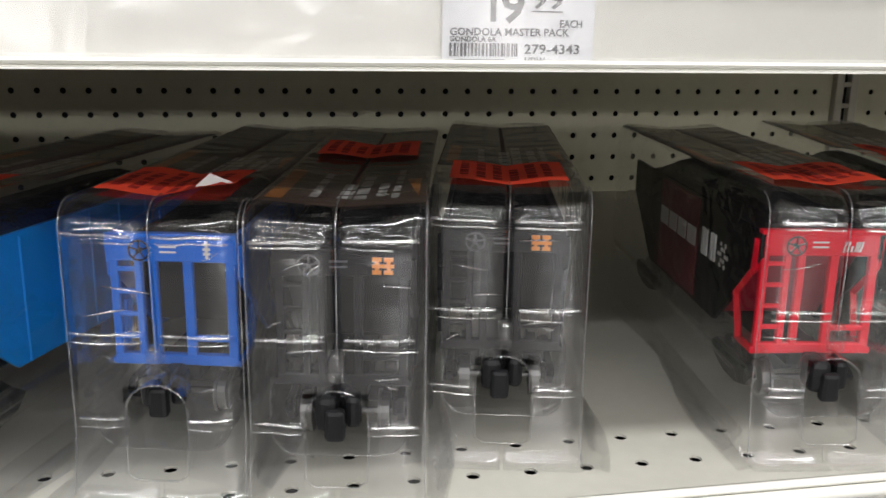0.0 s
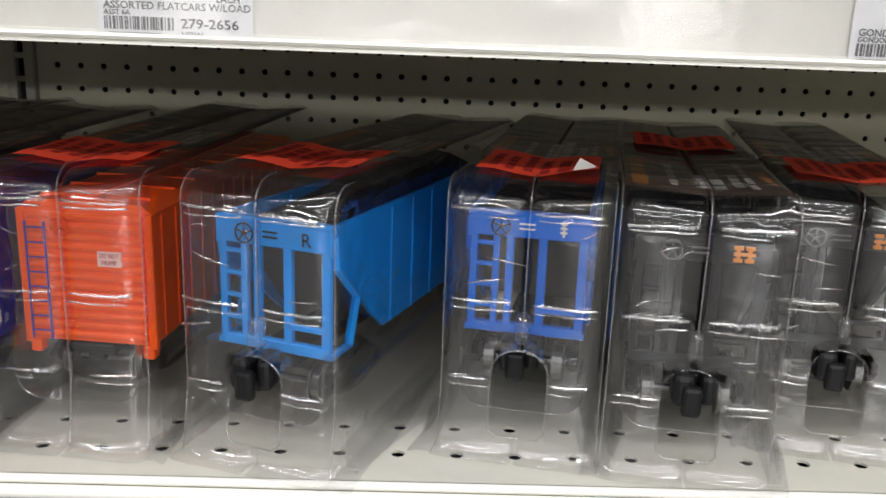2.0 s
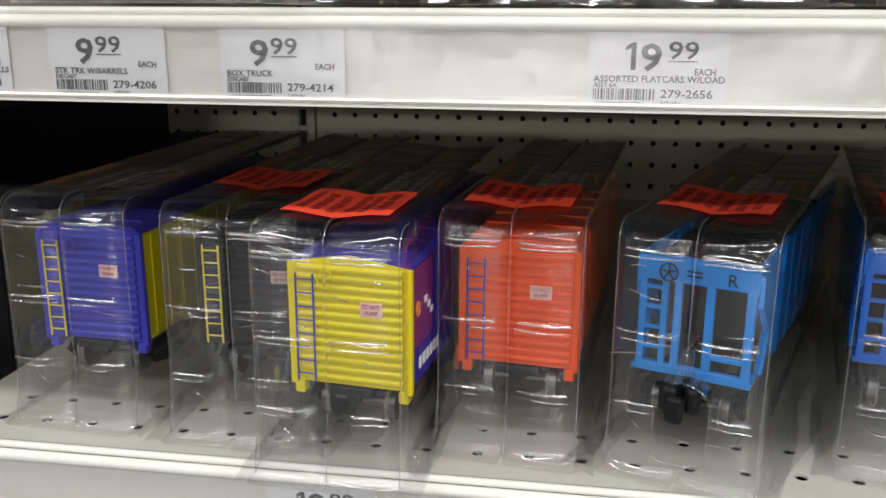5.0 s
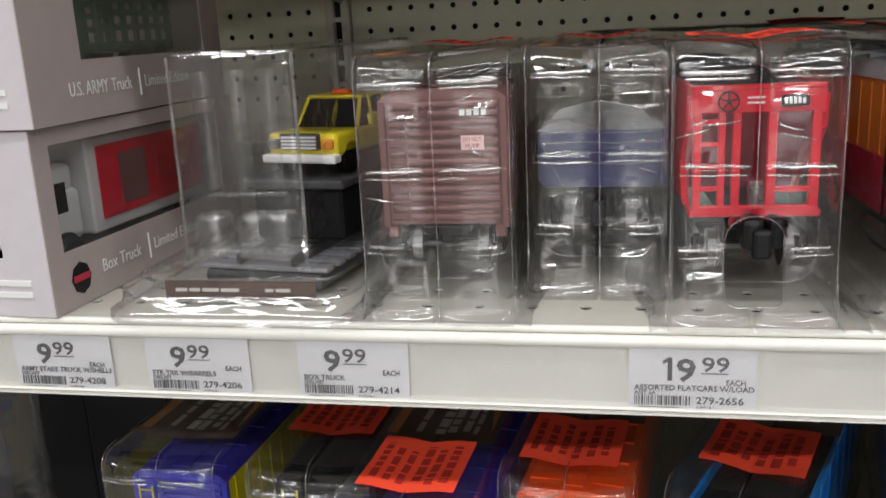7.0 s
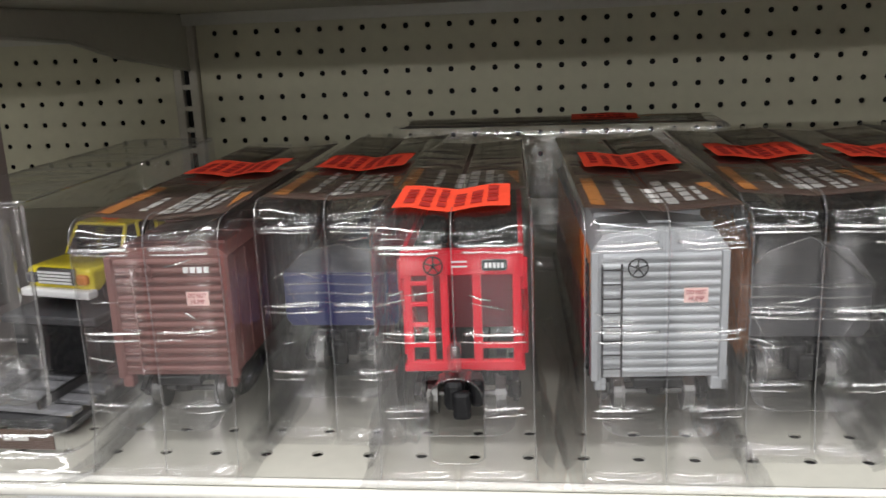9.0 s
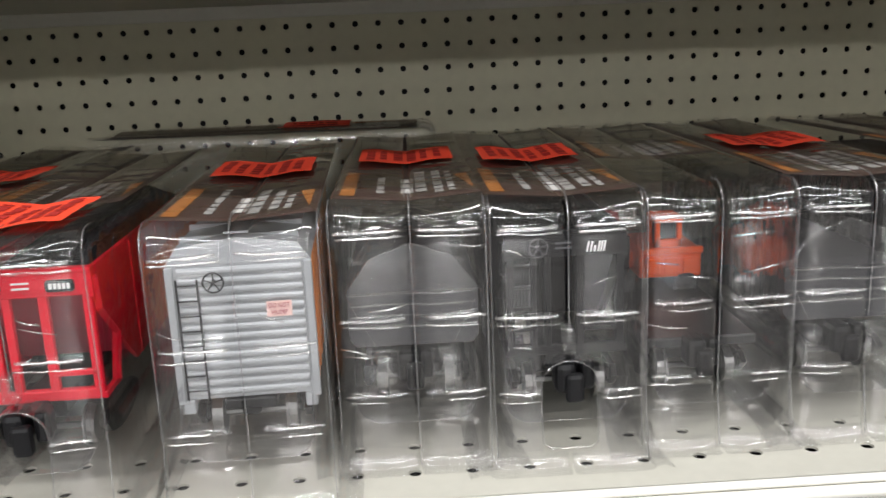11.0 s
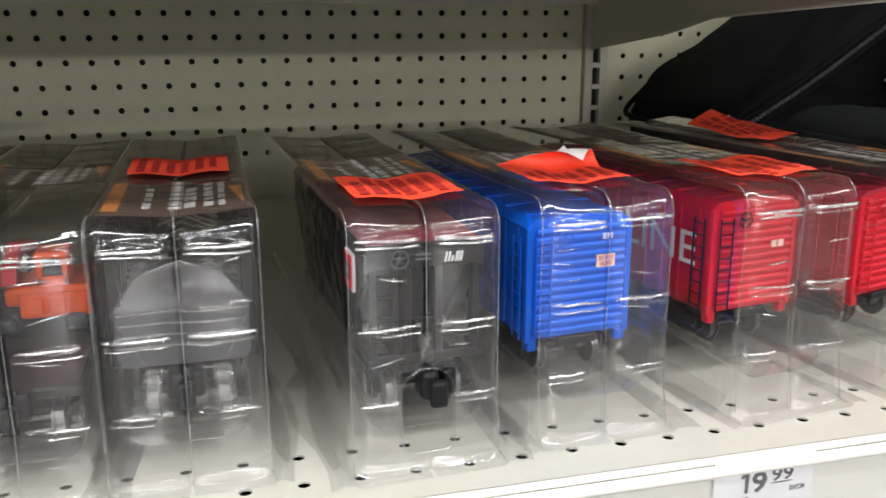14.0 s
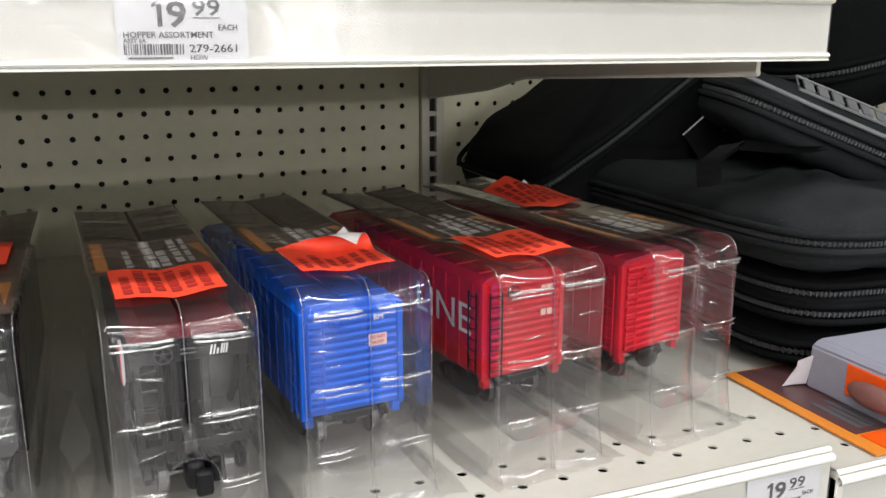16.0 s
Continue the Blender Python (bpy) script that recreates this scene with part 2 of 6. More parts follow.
def lettering(name, text, size, x, z, mat, parent, y=0.0, width=None, anchor="LEFT", turn=None, depth=0.0001, bold=0.0):
    """Words as a mesh that stands in the x-z plane and faces -y; width squeezes it to a length."""
    cu = bpy.data.curves.new(name, "FONT")
    cu.body, cu.size, cu.align_x, cu.extrude, cu.resolution_u = text, size, anchor, depth, 2
    cu.offset = bold * size
    tmp = bpy.data.objects.new(name, cu)
    scene.collection.objects.link(tmp)
    bpy.context.view_layer.update()
    me = bpy.data.meshes.new_from_object(tmp.evaluated_get(bpy.context.evaluated_depsgraph_get()))
    scene.collection.objects.unlink(tmp)
    bpy.data.objects.remove(tmp)
    bpy.data.curves.remove(cu)
    xs = [v.co.x for v in me.vertices]
    k = width / (max(xs) - min(xs)) if width and xs else 1
    low = min(xs) if width and xs and anchor == "LEFT" else 0
    me.transform((turn or Matrix()) @ Matrix.Translation((x, y, z)) @ pose(0, 0, 0, 90) @ Matrix.Diagonal((k, 1, 1, 1)) @ Matrix.Translation((-low, 0, 0)))
    me.materials.clear()
    me.materials.append(mat)
    ob = new(name, me)
    ob.parent = parent
    return ob


# ---- the shelving ----
I = 0.0254
BAY = 48 * I
DEEP = 0.6818
Z_LOW, Z_MID = 0.0, 0.2108
Z_TOP = 0.477
HOLE_X = 0.3127 - 12 * I


def perforated(bm, x_first, cols, z_first, rows, r, x0, x1, z0, z1, y):
    """An upright sheet with round holes on a one inch grid, closed to its edges by plain strips; z_first is the top row."""
    n = 8
    for c in range(cols):
        for k in range(rows):
            cx, cz = x_first + c * I, z_first - k * I
            h = I / 2
            square = [(h, 0), (h, h), (0, h), (-h, h), (-h, 0), (-h, -h), (0, -h), (h, -h)]
            outer = [bm.verts.new((cx + a, y, cz + b)) for a, b in square]
            inner = [bm.verts.new((cx + r * math.cos(q * math.tau / n), y, cz + r * math.sin(q * math.tau / n))) for q in range(n)]
            deep = [bm.verts.new((v.co.x, y + 0.0016, v.co.z)) for v in inner]
            for q in range(n):
                j = (q + 1) % n
                bm.faces.new((outer[q], outer[j], inner[j], inner[q]))
                bm.faces.new((inner[q], inner[j], deep[j], deep[q]))
    gx0, gx1 = x_first - I / 2, x_first + (cols - 0.5) * I
    gz1, gz0 = z_first + I / 2, z_first - (rows - 0.5) * I
    for a, b, c, d in ((x0, gx0, z0, z1), (gx1, x1, z0, z1), (gx0, gx1, z0, gz0), (gx0, gx1, gz1, z1)):
        if b - a > 1e-5 and d - c > 1e-5:
            bm.faces.new([bm.verts.new(p) for p in ((a, y, c), (b, y, c), (b, y, d), (a, y, d))])


def back_panel(name, x0, label):
    bm = bmesh.new()
    perforated(bm, x0 + 1.5 * I, 46, 0.4152 + 2 * I, 9, 0.0034, x0 + 0.016, x0 + BAY - 0.016, 0.4152 - 6.75 * I, 0.7, DEEP)
    perforated(bm, x0 + 1.5 * I, 46, 0.1164 + 2 * I, 7, 0.0034, x0 + 0.016, x0 + BAY - 0.016, -0.45, 0.4152 - 6.75 * I, DEEP)
    ob = part(name, bm, PANEL)
    return tagged(ob, label, "back panel", kind="structure")


for k, nm in ((-1, "wall_back_west"), (0, "wall_back"), (1, "wall_back_east")):
    back_panel(nm, k * BAY, "beige painted steel pegboard back panel of the shelving")
# solid sheet behind the panels; the shade in the peg holes is its colour
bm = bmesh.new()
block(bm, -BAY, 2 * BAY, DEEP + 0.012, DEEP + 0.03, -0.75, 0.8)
tagged(part("wall_peg_shade", bm, HOLE_SHADE), "near-black sheet coloured as the shade behind the pegboard holes", "wall", kind="structure")


def upright(x):
    t = thing("shelf_upright", pose(x, DEEP - 0.004, 0), "beige steel shelving upright with a row of dark slots", "upright", "shelving uprights")
    bm = bmesh.new()
    for s in (-1, 1):
        block(bm, s * 0.0045 if s > 0 else -0.015, 0.015 if s > 0 else -0.0045, -0.004, 0.008, -0.7, 0.75, 0.001)
    k = -0.69
    while k < 0.74:
        block(bm, -0.0046, 0.0046, -0.0035, 0.006, k, k + 0.0055)
        k += I
    part("post", bm, UPRIGHT, t)
    # black strip behind the slots, their inner shade put in as colour
    bm = bmesh.new()
    block(bm, -0.0046, 0.0046, 0.0045, 0.0075, -0.7, 0.75)
    part("slot_shade", bm, HOLE_SHADE, t)


for k in (-1, 0, 1, 2):
    upright(k * BAY)


def shelf(name, x0, z, y0, label, holes=True, lip=0.0342, width=BAY, thick=0.012, rear=0.016):
    """A steel shelf: perforated deck, rolled front edge, price rail and its clear cover."""
    t = thing(name, pose(x0, 0, z), label, "shelf", "store shelves")
    w = width - 0.003
    bm = bmesh.new()
    ys = [y0 + 0.006, y0 + 0.03 - I / 2, y0 + 0.03 + I / 2, y0 + 0.03 + 1.5 * I, DEEP - 0.006]
    if holes:
        first = (HOLE_X - x0) % I
        if first < I / 2:
            first += I
        cols = int((w - first - I / 2) / I) + 1
        for row in range(2):
            for c in range(cols):
                cx, cy = first + c * I, y0 + 0.03 + row * I
                h, n, r = I / 2, 8, 0.0031
                sq = [(h, 0), (h, h), (0, h), (-h, h), (-h, 0), (-h, -h), (0, -h), (h, -h)]
                outer = [bm.verts.new((cx + a, cy + b, 0)) for a, b in sq]
                inner = [bm.verts.new((cx + r * math.cos(q * math.tau / n), cy + r * math.sin(q * math.tau / n), 0)) for q in range(n)]
                deep = [bm.verts.new((v.co.x, v.co.y, -0.0012)) for v in inner]
                for q in range(n):
                    j = (q + 1) % n
                    bm.faces.new((outer[q], outer[j], inner[j], inner[q]))
                    bm.faces.new((inner[q], inner[j], deep[j], deep[q]))
        a, b = first - I / 2, first + (cols - 0.5) * I
        for xa, xb, ya, yb in ((0, a, ys[1], ys[3]), (b, w, ys[1], ys[3]), (0, w, ys[0], ys[1]), (0, w, ys[3], ys[4])):
            bm.faces.new([bm.verts.new(p) for p in ((xa, ya, 0), (xb, ya, 0), (xb, yb, 0), (xa, yb, 0))])
    else:
        bm.faces.new([bm.verts.new(p) for p in ((0, ys[0], 0), (w, ys[0], 0), (w, ys[4], 0), (0, ys[4], 0))])
    part("deck", bm, SHELF, t)
    bm = bmesh.new()
    block(bm, 0.001, w - 0.001, y0 + (0.078 if holes else 0.012), DEEP - 0.008, -thick, -0.0045)
    for xa in (0.001, w - 0.005) if thick < 0.03 else ():
        block(bm, xa, xa + 0.004, y0 + 0.012, DEEP - 0.008, -thick - 0.6 * rear, -thick)
    block(bm, 0.006, w - 0.006, DEEP - 0.02, DEEP - 0.008, -thick - rear, -thick)
    part("pan", bm, SHELF, t)
    # added strip below the hole rows, coloured as the shade under the deck
    if holes:
        bm = bmesh.new()
        block(bm, 0.001, w - 0.001, y0 + 0.013, y0 + 0.0775, -thick, -0.0065)
        part("hole_shade_strip", bm, HOLE_SHADE, t)
    # rolled front edge: a shallow step, then the bead over the rail
    prof = [(y0 + 0.0065, 0.0), (y0 + 0.0055, 0.0), (y0 + 0.0035, -0.0008), (y0 + 0.0032, -0.0022), (y0 + 0.0042, -0.0032), (y0 + 0.0046, -0.004)]
    for k in range(7):
        q = math.radians(60 + k * 35)
        prof.append((y0 + 0.0030 + 0.0032 * math.cos(q), -0.0062 + 0.0030 * math.sin(q)))
    prof += [(y0 + 0.004, -0.0088), (y0 + 0.012, -0.0095)]
    bm = bmesh.new()
    sheet(bm, [[(x, yy, zz) for yy, zz in prof] for x in (0.0, w)])
    part("front_edge", bm, RAIL, t, smooth=True)
    bm = bmesh.new()
    zt, zb = -0.0062, -0.0062 - lip
    prof = [(y0 + 0.012, zt), (y0 + 0.0045, zt), (y0 + 0.0036, zt - 0.002), (y0 + 0.0036, zb + 0.005), (y0 + 0.0012, zb + 0.0038), (y0 + 0.0004, zb + 0.0028), (y0 + 0.0012, zb + 0.0018),
            (y0 + 0.0024, zb + 0.0014), (y0 + 0.0012, zb + 0.0008), (y0 + 0.0012, zb), (y0 + 0.006, zb), (y0 + 0.012, zb + 0.002), (y0 + 0.012, zt)]
    rows = [[(x, yy, zz) for yy, zz in prof] for x in (0.0, w)]
    vs = sheet(bm, rows)
    for r in vs:
        bm.faces.new(r[:-1])
    part("price_rail", bm, RAIL, t)
    bm = bmesh.new()
    block(bm, 0.002, w - 0.002, y0 + 0.0006, y0 + 0.0011, zb + 0.004, zt - 0.0015)
    cover = part("rail_cover", bm, FILM, t, "clear plastic strip")
    for xa in (0.0, w - 0.0025):
        bm = bmesh.new()
        block(bm, xa, xa + 0.0025, y0 + 0.004, y0 + 0.06, zb + 0.003, -0.001, 0.0008)
        part("end_cap", bm, SHELF, t)
    return t


shelf("shelf_lower", 0.0015, Z_LOW, 0.0, "cream steel lower shelf with perforated front edge")
shelf("shelf_middle", 0.0015, Z_MID, 0.0, "cream steel middle shelf with price tags in its rail")
shelf("shelf_upper", 0.0015, Z_TOP, 0.036, "cream steel upper shelf with a white price rail", holes=False, thick=0.0385, rear=0.0135)
shelf("shelf_middle", -BAY + 0.0015, Z_MID, 0.0, "cream steel shelf of the neighbouring bay", holes=False)
shelf("shelf_upper", -BAY + 0.0015, 0.462, -0.03, "cream steel upper shelf of the neighbouring bay", holes=False, thick=0.0385, rear=0.0135)
shelf("shelf_lower", -BAY + 0.0015, -0.10, 0.05, "cream steel low shelf of the neighbouring bay", holes=False)
shelf("shelf_bag", BAY + 0.0015, 0.196, -0.004, "cream steel shelf under the folded bags")
# added shelf, never in view; it keeps ceiling light off the bag bay
shelf("shelf_bag_unseen", BAY + 0.0015, 0.70, 0.02, "cream steel shelf added out of view above the folded bags", holes=False)
shelf("shelf_lower", BAY + 0.0015, -0.02, 0.02, "cream steel lower shelf of the next bay", holes=False)
shelf("low_shelf", 0.0015, -0.30, 0.0, "cream steel shelf below the lower shelf", holes=False)

def shelf_bracket(x, z, y0, drop):
    t = thing("shelf_bracket", pose(x, DEEP - 0.005, z), "cream steel shelf bracket hooked into the upright", "bracket", "shelf brackets")
    lower = [(y0, -0.010), (DEEP - 0.27, -drop * 0.42), (DEEP - 0.19, -drop * 0.66), (DEEP - 0.005, -drop)]
    out = [(0.0, 0.0), (y0 - DEEP + 0.005, 0.0)] + [(a - DEEP + 0.005, b) for a, b in lower]
    bm = bmesh.new()
    face = bm.faces.new([bm.verts.new((0, a, b)) for a, b in out])
    ext = bmesh.ops.extrude_face_region(bm, geom=[face])
    bmesh.ops.translate(bm, vec=(0.003, 0, 0), verts=[e for e in ext["geom"] if isinstance(e, bmesh.types.BMVert)])
    bmesh.ops.recalc_face_normals(bm, faces=bm.faces)
    part("web", bm, SHELF, t)
    bm = bmesh.new()
    tube(bm, [(0.0015, a, b) for a, b in out[2:]], 0.0022, 8)
    part("rolled_edge", bm, SHELF, t, smooth=True)
    for dz in (-0.010, -drop + 0.012):
        bm = bmesh.new()
        block(bm, 0.0, 0.003, -0.002, 0.009, dz - 0.006, dz + 0.004, 0.0006)
        part("hook", bm, SHELF, t)


for x in (0.004, BAY - 0.007):
    for z, y0, drop in ((Z_MID - 0.013, 0.05, 0.05), (Z_TOP - 0.0395, 0.09, 0.063)):
        shelf_bracket(x, z, y0, drop)

# the aisle around the camera, plain
for nm, dims, mt in (("floor", (-5, 6.2, -30.0, 0.75, -0.95, -0.90), FLOOR), ("ceiling", (-5, 6.2, -30.0, 0.75, CEILING, CEILING + 0.05), CEIL), ("wall_aisle", (-5, 6.2, -30.05, -30.0, -0.9, CEILING), GOODS),
                     ("wall_west", (-5.05, -5, -30.0, 0.75, -0.9, CEILING), WALL), ("wall_east", (6.2, 6.25, -30.0, 0.75, -0.9, CEILING), WALL), ("wall_shelving_top", (-5, 6.2, 0.715, 0.75, -0.9, CEILING), WALL)):
    bm = bmesh.new()
    block(bm, *dims)
    tagged(part(nm, bm, mt), "plain store " + nm.split("_")[0] + " round the aisle", nm.split("_")[0], kind="structure")

# ---- clear clamshell packages ----
PW, PH, PL = 0.0705, 0.1215, 0.268


def face_path(depth):
    """Points of the front: from the back of the top, over the rounded edge, down the face, with the heights of its ribs. Each: y, z, normal y, normal z, rib."""
    r = 0.0125
    pts = [(depth, PH, 0, 1, 0), (depth * 0.6, PH, 0, 1, 0), (0.08, PH, 0, 1, 0), (0.045, PH, 0, 1, 0)]
    pts.append((r + 0.006, PH, 0, 1, 0))
    for k in range(9):
        q = math.radians(90 + k * 11.25)
        pts.append((r + r * math.cos(q), PH - r + r * math.sin(q), math.cos(q), math.sin(q), 0))
    z = PH - r - 0.001
    ribs = (0.1065, 0.068, 0.0335)
    zs = [0.100, 0.090, 0.080, 0.058, 0.048, 0.042, 0.024, 0.016, 0.008, 0.0012]
    for q in ribs:
        zs += [q + d for d in (-0.0036, -0.0022, -0.0013, -0.0005, 0.0005, 0.0013, 0.0022, 0.0036)]
    for q in sorted(zs, reverse=True):
        if q < z:
            bump = sum(math.exp(-((q - s) / 0.0015) ** 2) for s in ribs)
            flare = max(0.0, 0.03 - q) * 0.16
            pts.append((-flare, q, -1, 0, bump))
    pts += [(-0.009, 0.0012, -0.3, 0, 0), (-0.013, 0.0011, -0.3, 0, 0)]
    return pts


def half_shell(side, opening, seed, depth):
    """One half of the shell's front and top: rounded outer corner, fin at the centre seam, ribs pressed in."""
    bm = bmesh.new()
    half = PW / 2
    prof = [(half, 0.011), (half, 0.006), (half - 0.0008, 0.003), (half - 0.0025, 0.001), (half - 0.005, 0.0), (0.027, 0), (0.022, 0), (0.018, 0), (0.0125, 0), (0.0122, 0), (0.008, 0), (0.004, 0), (0.002, 0.0004), (0.0010, 0.0012), (0.0006, 0.0035)]
    rows = []
    for y, z, ny, nz, rib in face_path(depth):
        row = []
        for x, d in prof:
            flat = 1 if 0.003 < x < half - 0.003 else 0
            wob = 0.0011 * noise.noise(Vector((x * 26 * side + seed, y * 9, z * 22 + seed)))
            splay = max(0.0, 0.022 - z) * 0.12
            lobe = 0.0024 * max(0.0, 1 - ((x - half / 2) / (half / 2)) ** 2) * min(1.0, (PH - z) / 0.02) * min(1.0, z / 0.012) if ny < -0.5 else 0.0
            dd = d - 0.0016 * rib * flat + wob - lobe
            sag = 0.0022 * max(0.0, 1 - abs(x) / half) if nz > 0.5 else 0
            row.append((side * x * (1 + splay * 6), y - ny * dd, max(z - nz * dd - sag, 0.0008)))
        rows.append(row)
    vs = sheet(bm, rows)
    if opening:
        gone = []
        for f in bm.faces:
            c = f.calc_center_median()
            if abs(c.x) < 0.0124 and 0.010 < c.z < 0.0495 and c.y < 0.02:
                gone.append(f)
        bmesh.ops.delete(bm, geom=gone, context="FACES")
    return bm


def side_sheet(side, depth):
    bm = bmesh.new()
    x = side * PW / 2
    v = [bm.verts.new(p) for p in ((x, 0.0125 + 0.006, PH - 0.011), (x, depth, PH - 0.011), (x, depth, 0.001), (x, 0.011, 0.001), (x, 0.011, 0.1))]
    bm.faces.new(v)
    # a ledge pressed along the side, and the splayed foot
    sheet(bm, [[(x + side * a, yy, zz) for a, zz in ((0.0, 0.0395), (0.0016, 0.0375), (0.0016, 0.0355), (0.0, 0.0335))] for yy in (0.016, depth * 0.5, depth - 0.01)])
    sheet(bm, [[(x, yy, 0.012), (x + side * 0.004, yy + 0.001, 0.004), (x + side * 0.011 * (0.6 + 0.4 * math.sin(yy * 37)), yy + 0.002, 0.0011)] for yy in (0.004, 0.03, 0.07, 0.12, depth * 0.8)])
    return bm


def lobe_out(x):
    half = PW / 2
    return 0.0024 * max(0.0, 1 - ((x - half / 2) / (half / 2)) ** 2)


def creases(side, seed):
    """Glossy crests of the ribs pressed across the face, each a pair of thin wandering ridges, and a few small dents."""
    rnd = random.Random(seed * 7 + side)
    made = []
    half = PW / 2
    for z, gap, size in ((0.1068, 0.0026, 0.00080), (0.068, 0.0036, 0.00058), (0.0335, 0.0034, 0.00055)):
        for k, dz in enumerate((gap / 2, -gap / 2)):
            a, b = 0.0025 + rnd.uniform(0, 0.003), half - 0.003 - rnd.uniform(0, 0.003)
            if z < 0.05:
                a = 0.0135
            if k and rnd.random() < 0.25:
                b = a + (b - a) * rnd.uniform(0.4, 0.8)
            n, rise = 10, rnd.uniform(-0.0008, 0.0008)
            r = size * (rnd.uniform(0.8, 1.3) if k == 0 else rnd.uniform(0.45, 0.8))
            line = []
            for q in range(n + 1):
                x = a + (b - a) * q / n
                line.append((side * x, -0.0022 - lobe_out(x) * (0.75 if z > 0.1 else 1), z + dz + rise * q / n + 0.0006 * noise.noise(Vector((x * 160, seed * 3.1 + side, z * 50)))))
            made.append(("rib_ridge", tube(bmesh.new(), line, r, 8)))
    for k in range(3):
        cx, cz = rnd.uniform(0.008, half - 0.008), rnd.uniform(0.045, 0.112)
        if cx < 0.018 and cz < 0.058:
            continue
        dx, dz = rnd.uniform(0.002, 0.009), rnd.uniform(-0.002, 0.002)
        made.append(("dent", tube(bmesh.new(), [(side * (cx - dx), -0.0004 - lobe_out(cx - dx), cz - dz), (side * cx, -0.0007 - lobe_out(cx), cz + rnd.uniform(-0.0008, 0.0008)), (side * (cx + dx), -0.0004 - lobe_out(cx + dx), cz + dz)], rnd.uniform(0.0002, 0.00045), 6)))
    return made


def edge_lines(side, opening):
    """The folded outer corner of the shell and, on one half, its centre seam."""
    bm = bmesh.new()
    path = [(y, z, ny, nz) for y, z, ny, nz, _ in face_path(0.2)][4:-2]
    half = PW / 2
    for x, d, r in ((half - 0.0010, 0.0018, 0.00032), (0.0003, 0.0010, 0.00042))[: 2 if side > 0 else 1]:
        line = []
        for y, z, ny, nz in path:
            if opening and x < 0.01 and z < 0.05:
                break
            line.append((side * x * (1 + max(0.0, 0.022 - z) * 0.7), y - ny * d, max(z - nz * d, 0.001)))
        tube(bm, line, r, 5)
    return bm


def foot_flange(seed):
    """The thin skirt of the shell, lying out on the shelf with an uneven cut edge."""
    bm = bmesh.new()
    half = PW / 2
    rnd = random.Random(seed * 5 + 2)
    wide, reach = rnd.uniform(0.010, 0.020), rnd.uniform(0.006, 0.012)
    for side in (-1, 1):
        rows = []
        for k in range(9):
            y = -0.010 + 0.020 * k
            out = wide * (0.75 + 0.25 * math.sin(k * 0.9 + seed + side)) * (1 if k < 7 else 0.5)
            lift = 0.0012 + 0.0012 * abs(math.sin(k * 1.7 + seed))
            rows.append([(side * half, y, 0.0012), (side * (half + out * 0.5), y - 0.001, lift), (side * (half + out), y - 0.002, 0.0010)])
        sheet(bm, rows)
    return bm


def tray(depth):
    """The formed trough round the wheels."""
    bm = bmesh.new()
    w, r = 0.027, 0.011
    arc = [(-w, 0.05)] + [(-w + r - r * math.cos(math.radians(q)), 0.018 + r - r * math.sin(math.radians(q))) for q in range(0, 91, 15)]
    arc += [(-x, z) for x, z in arc[::-1]]
    sheet(bm, [[(x, y, z) for x, z in arc] for y in (0.006, 0.0065, 0.10, depth - 0.02)])
    return bm


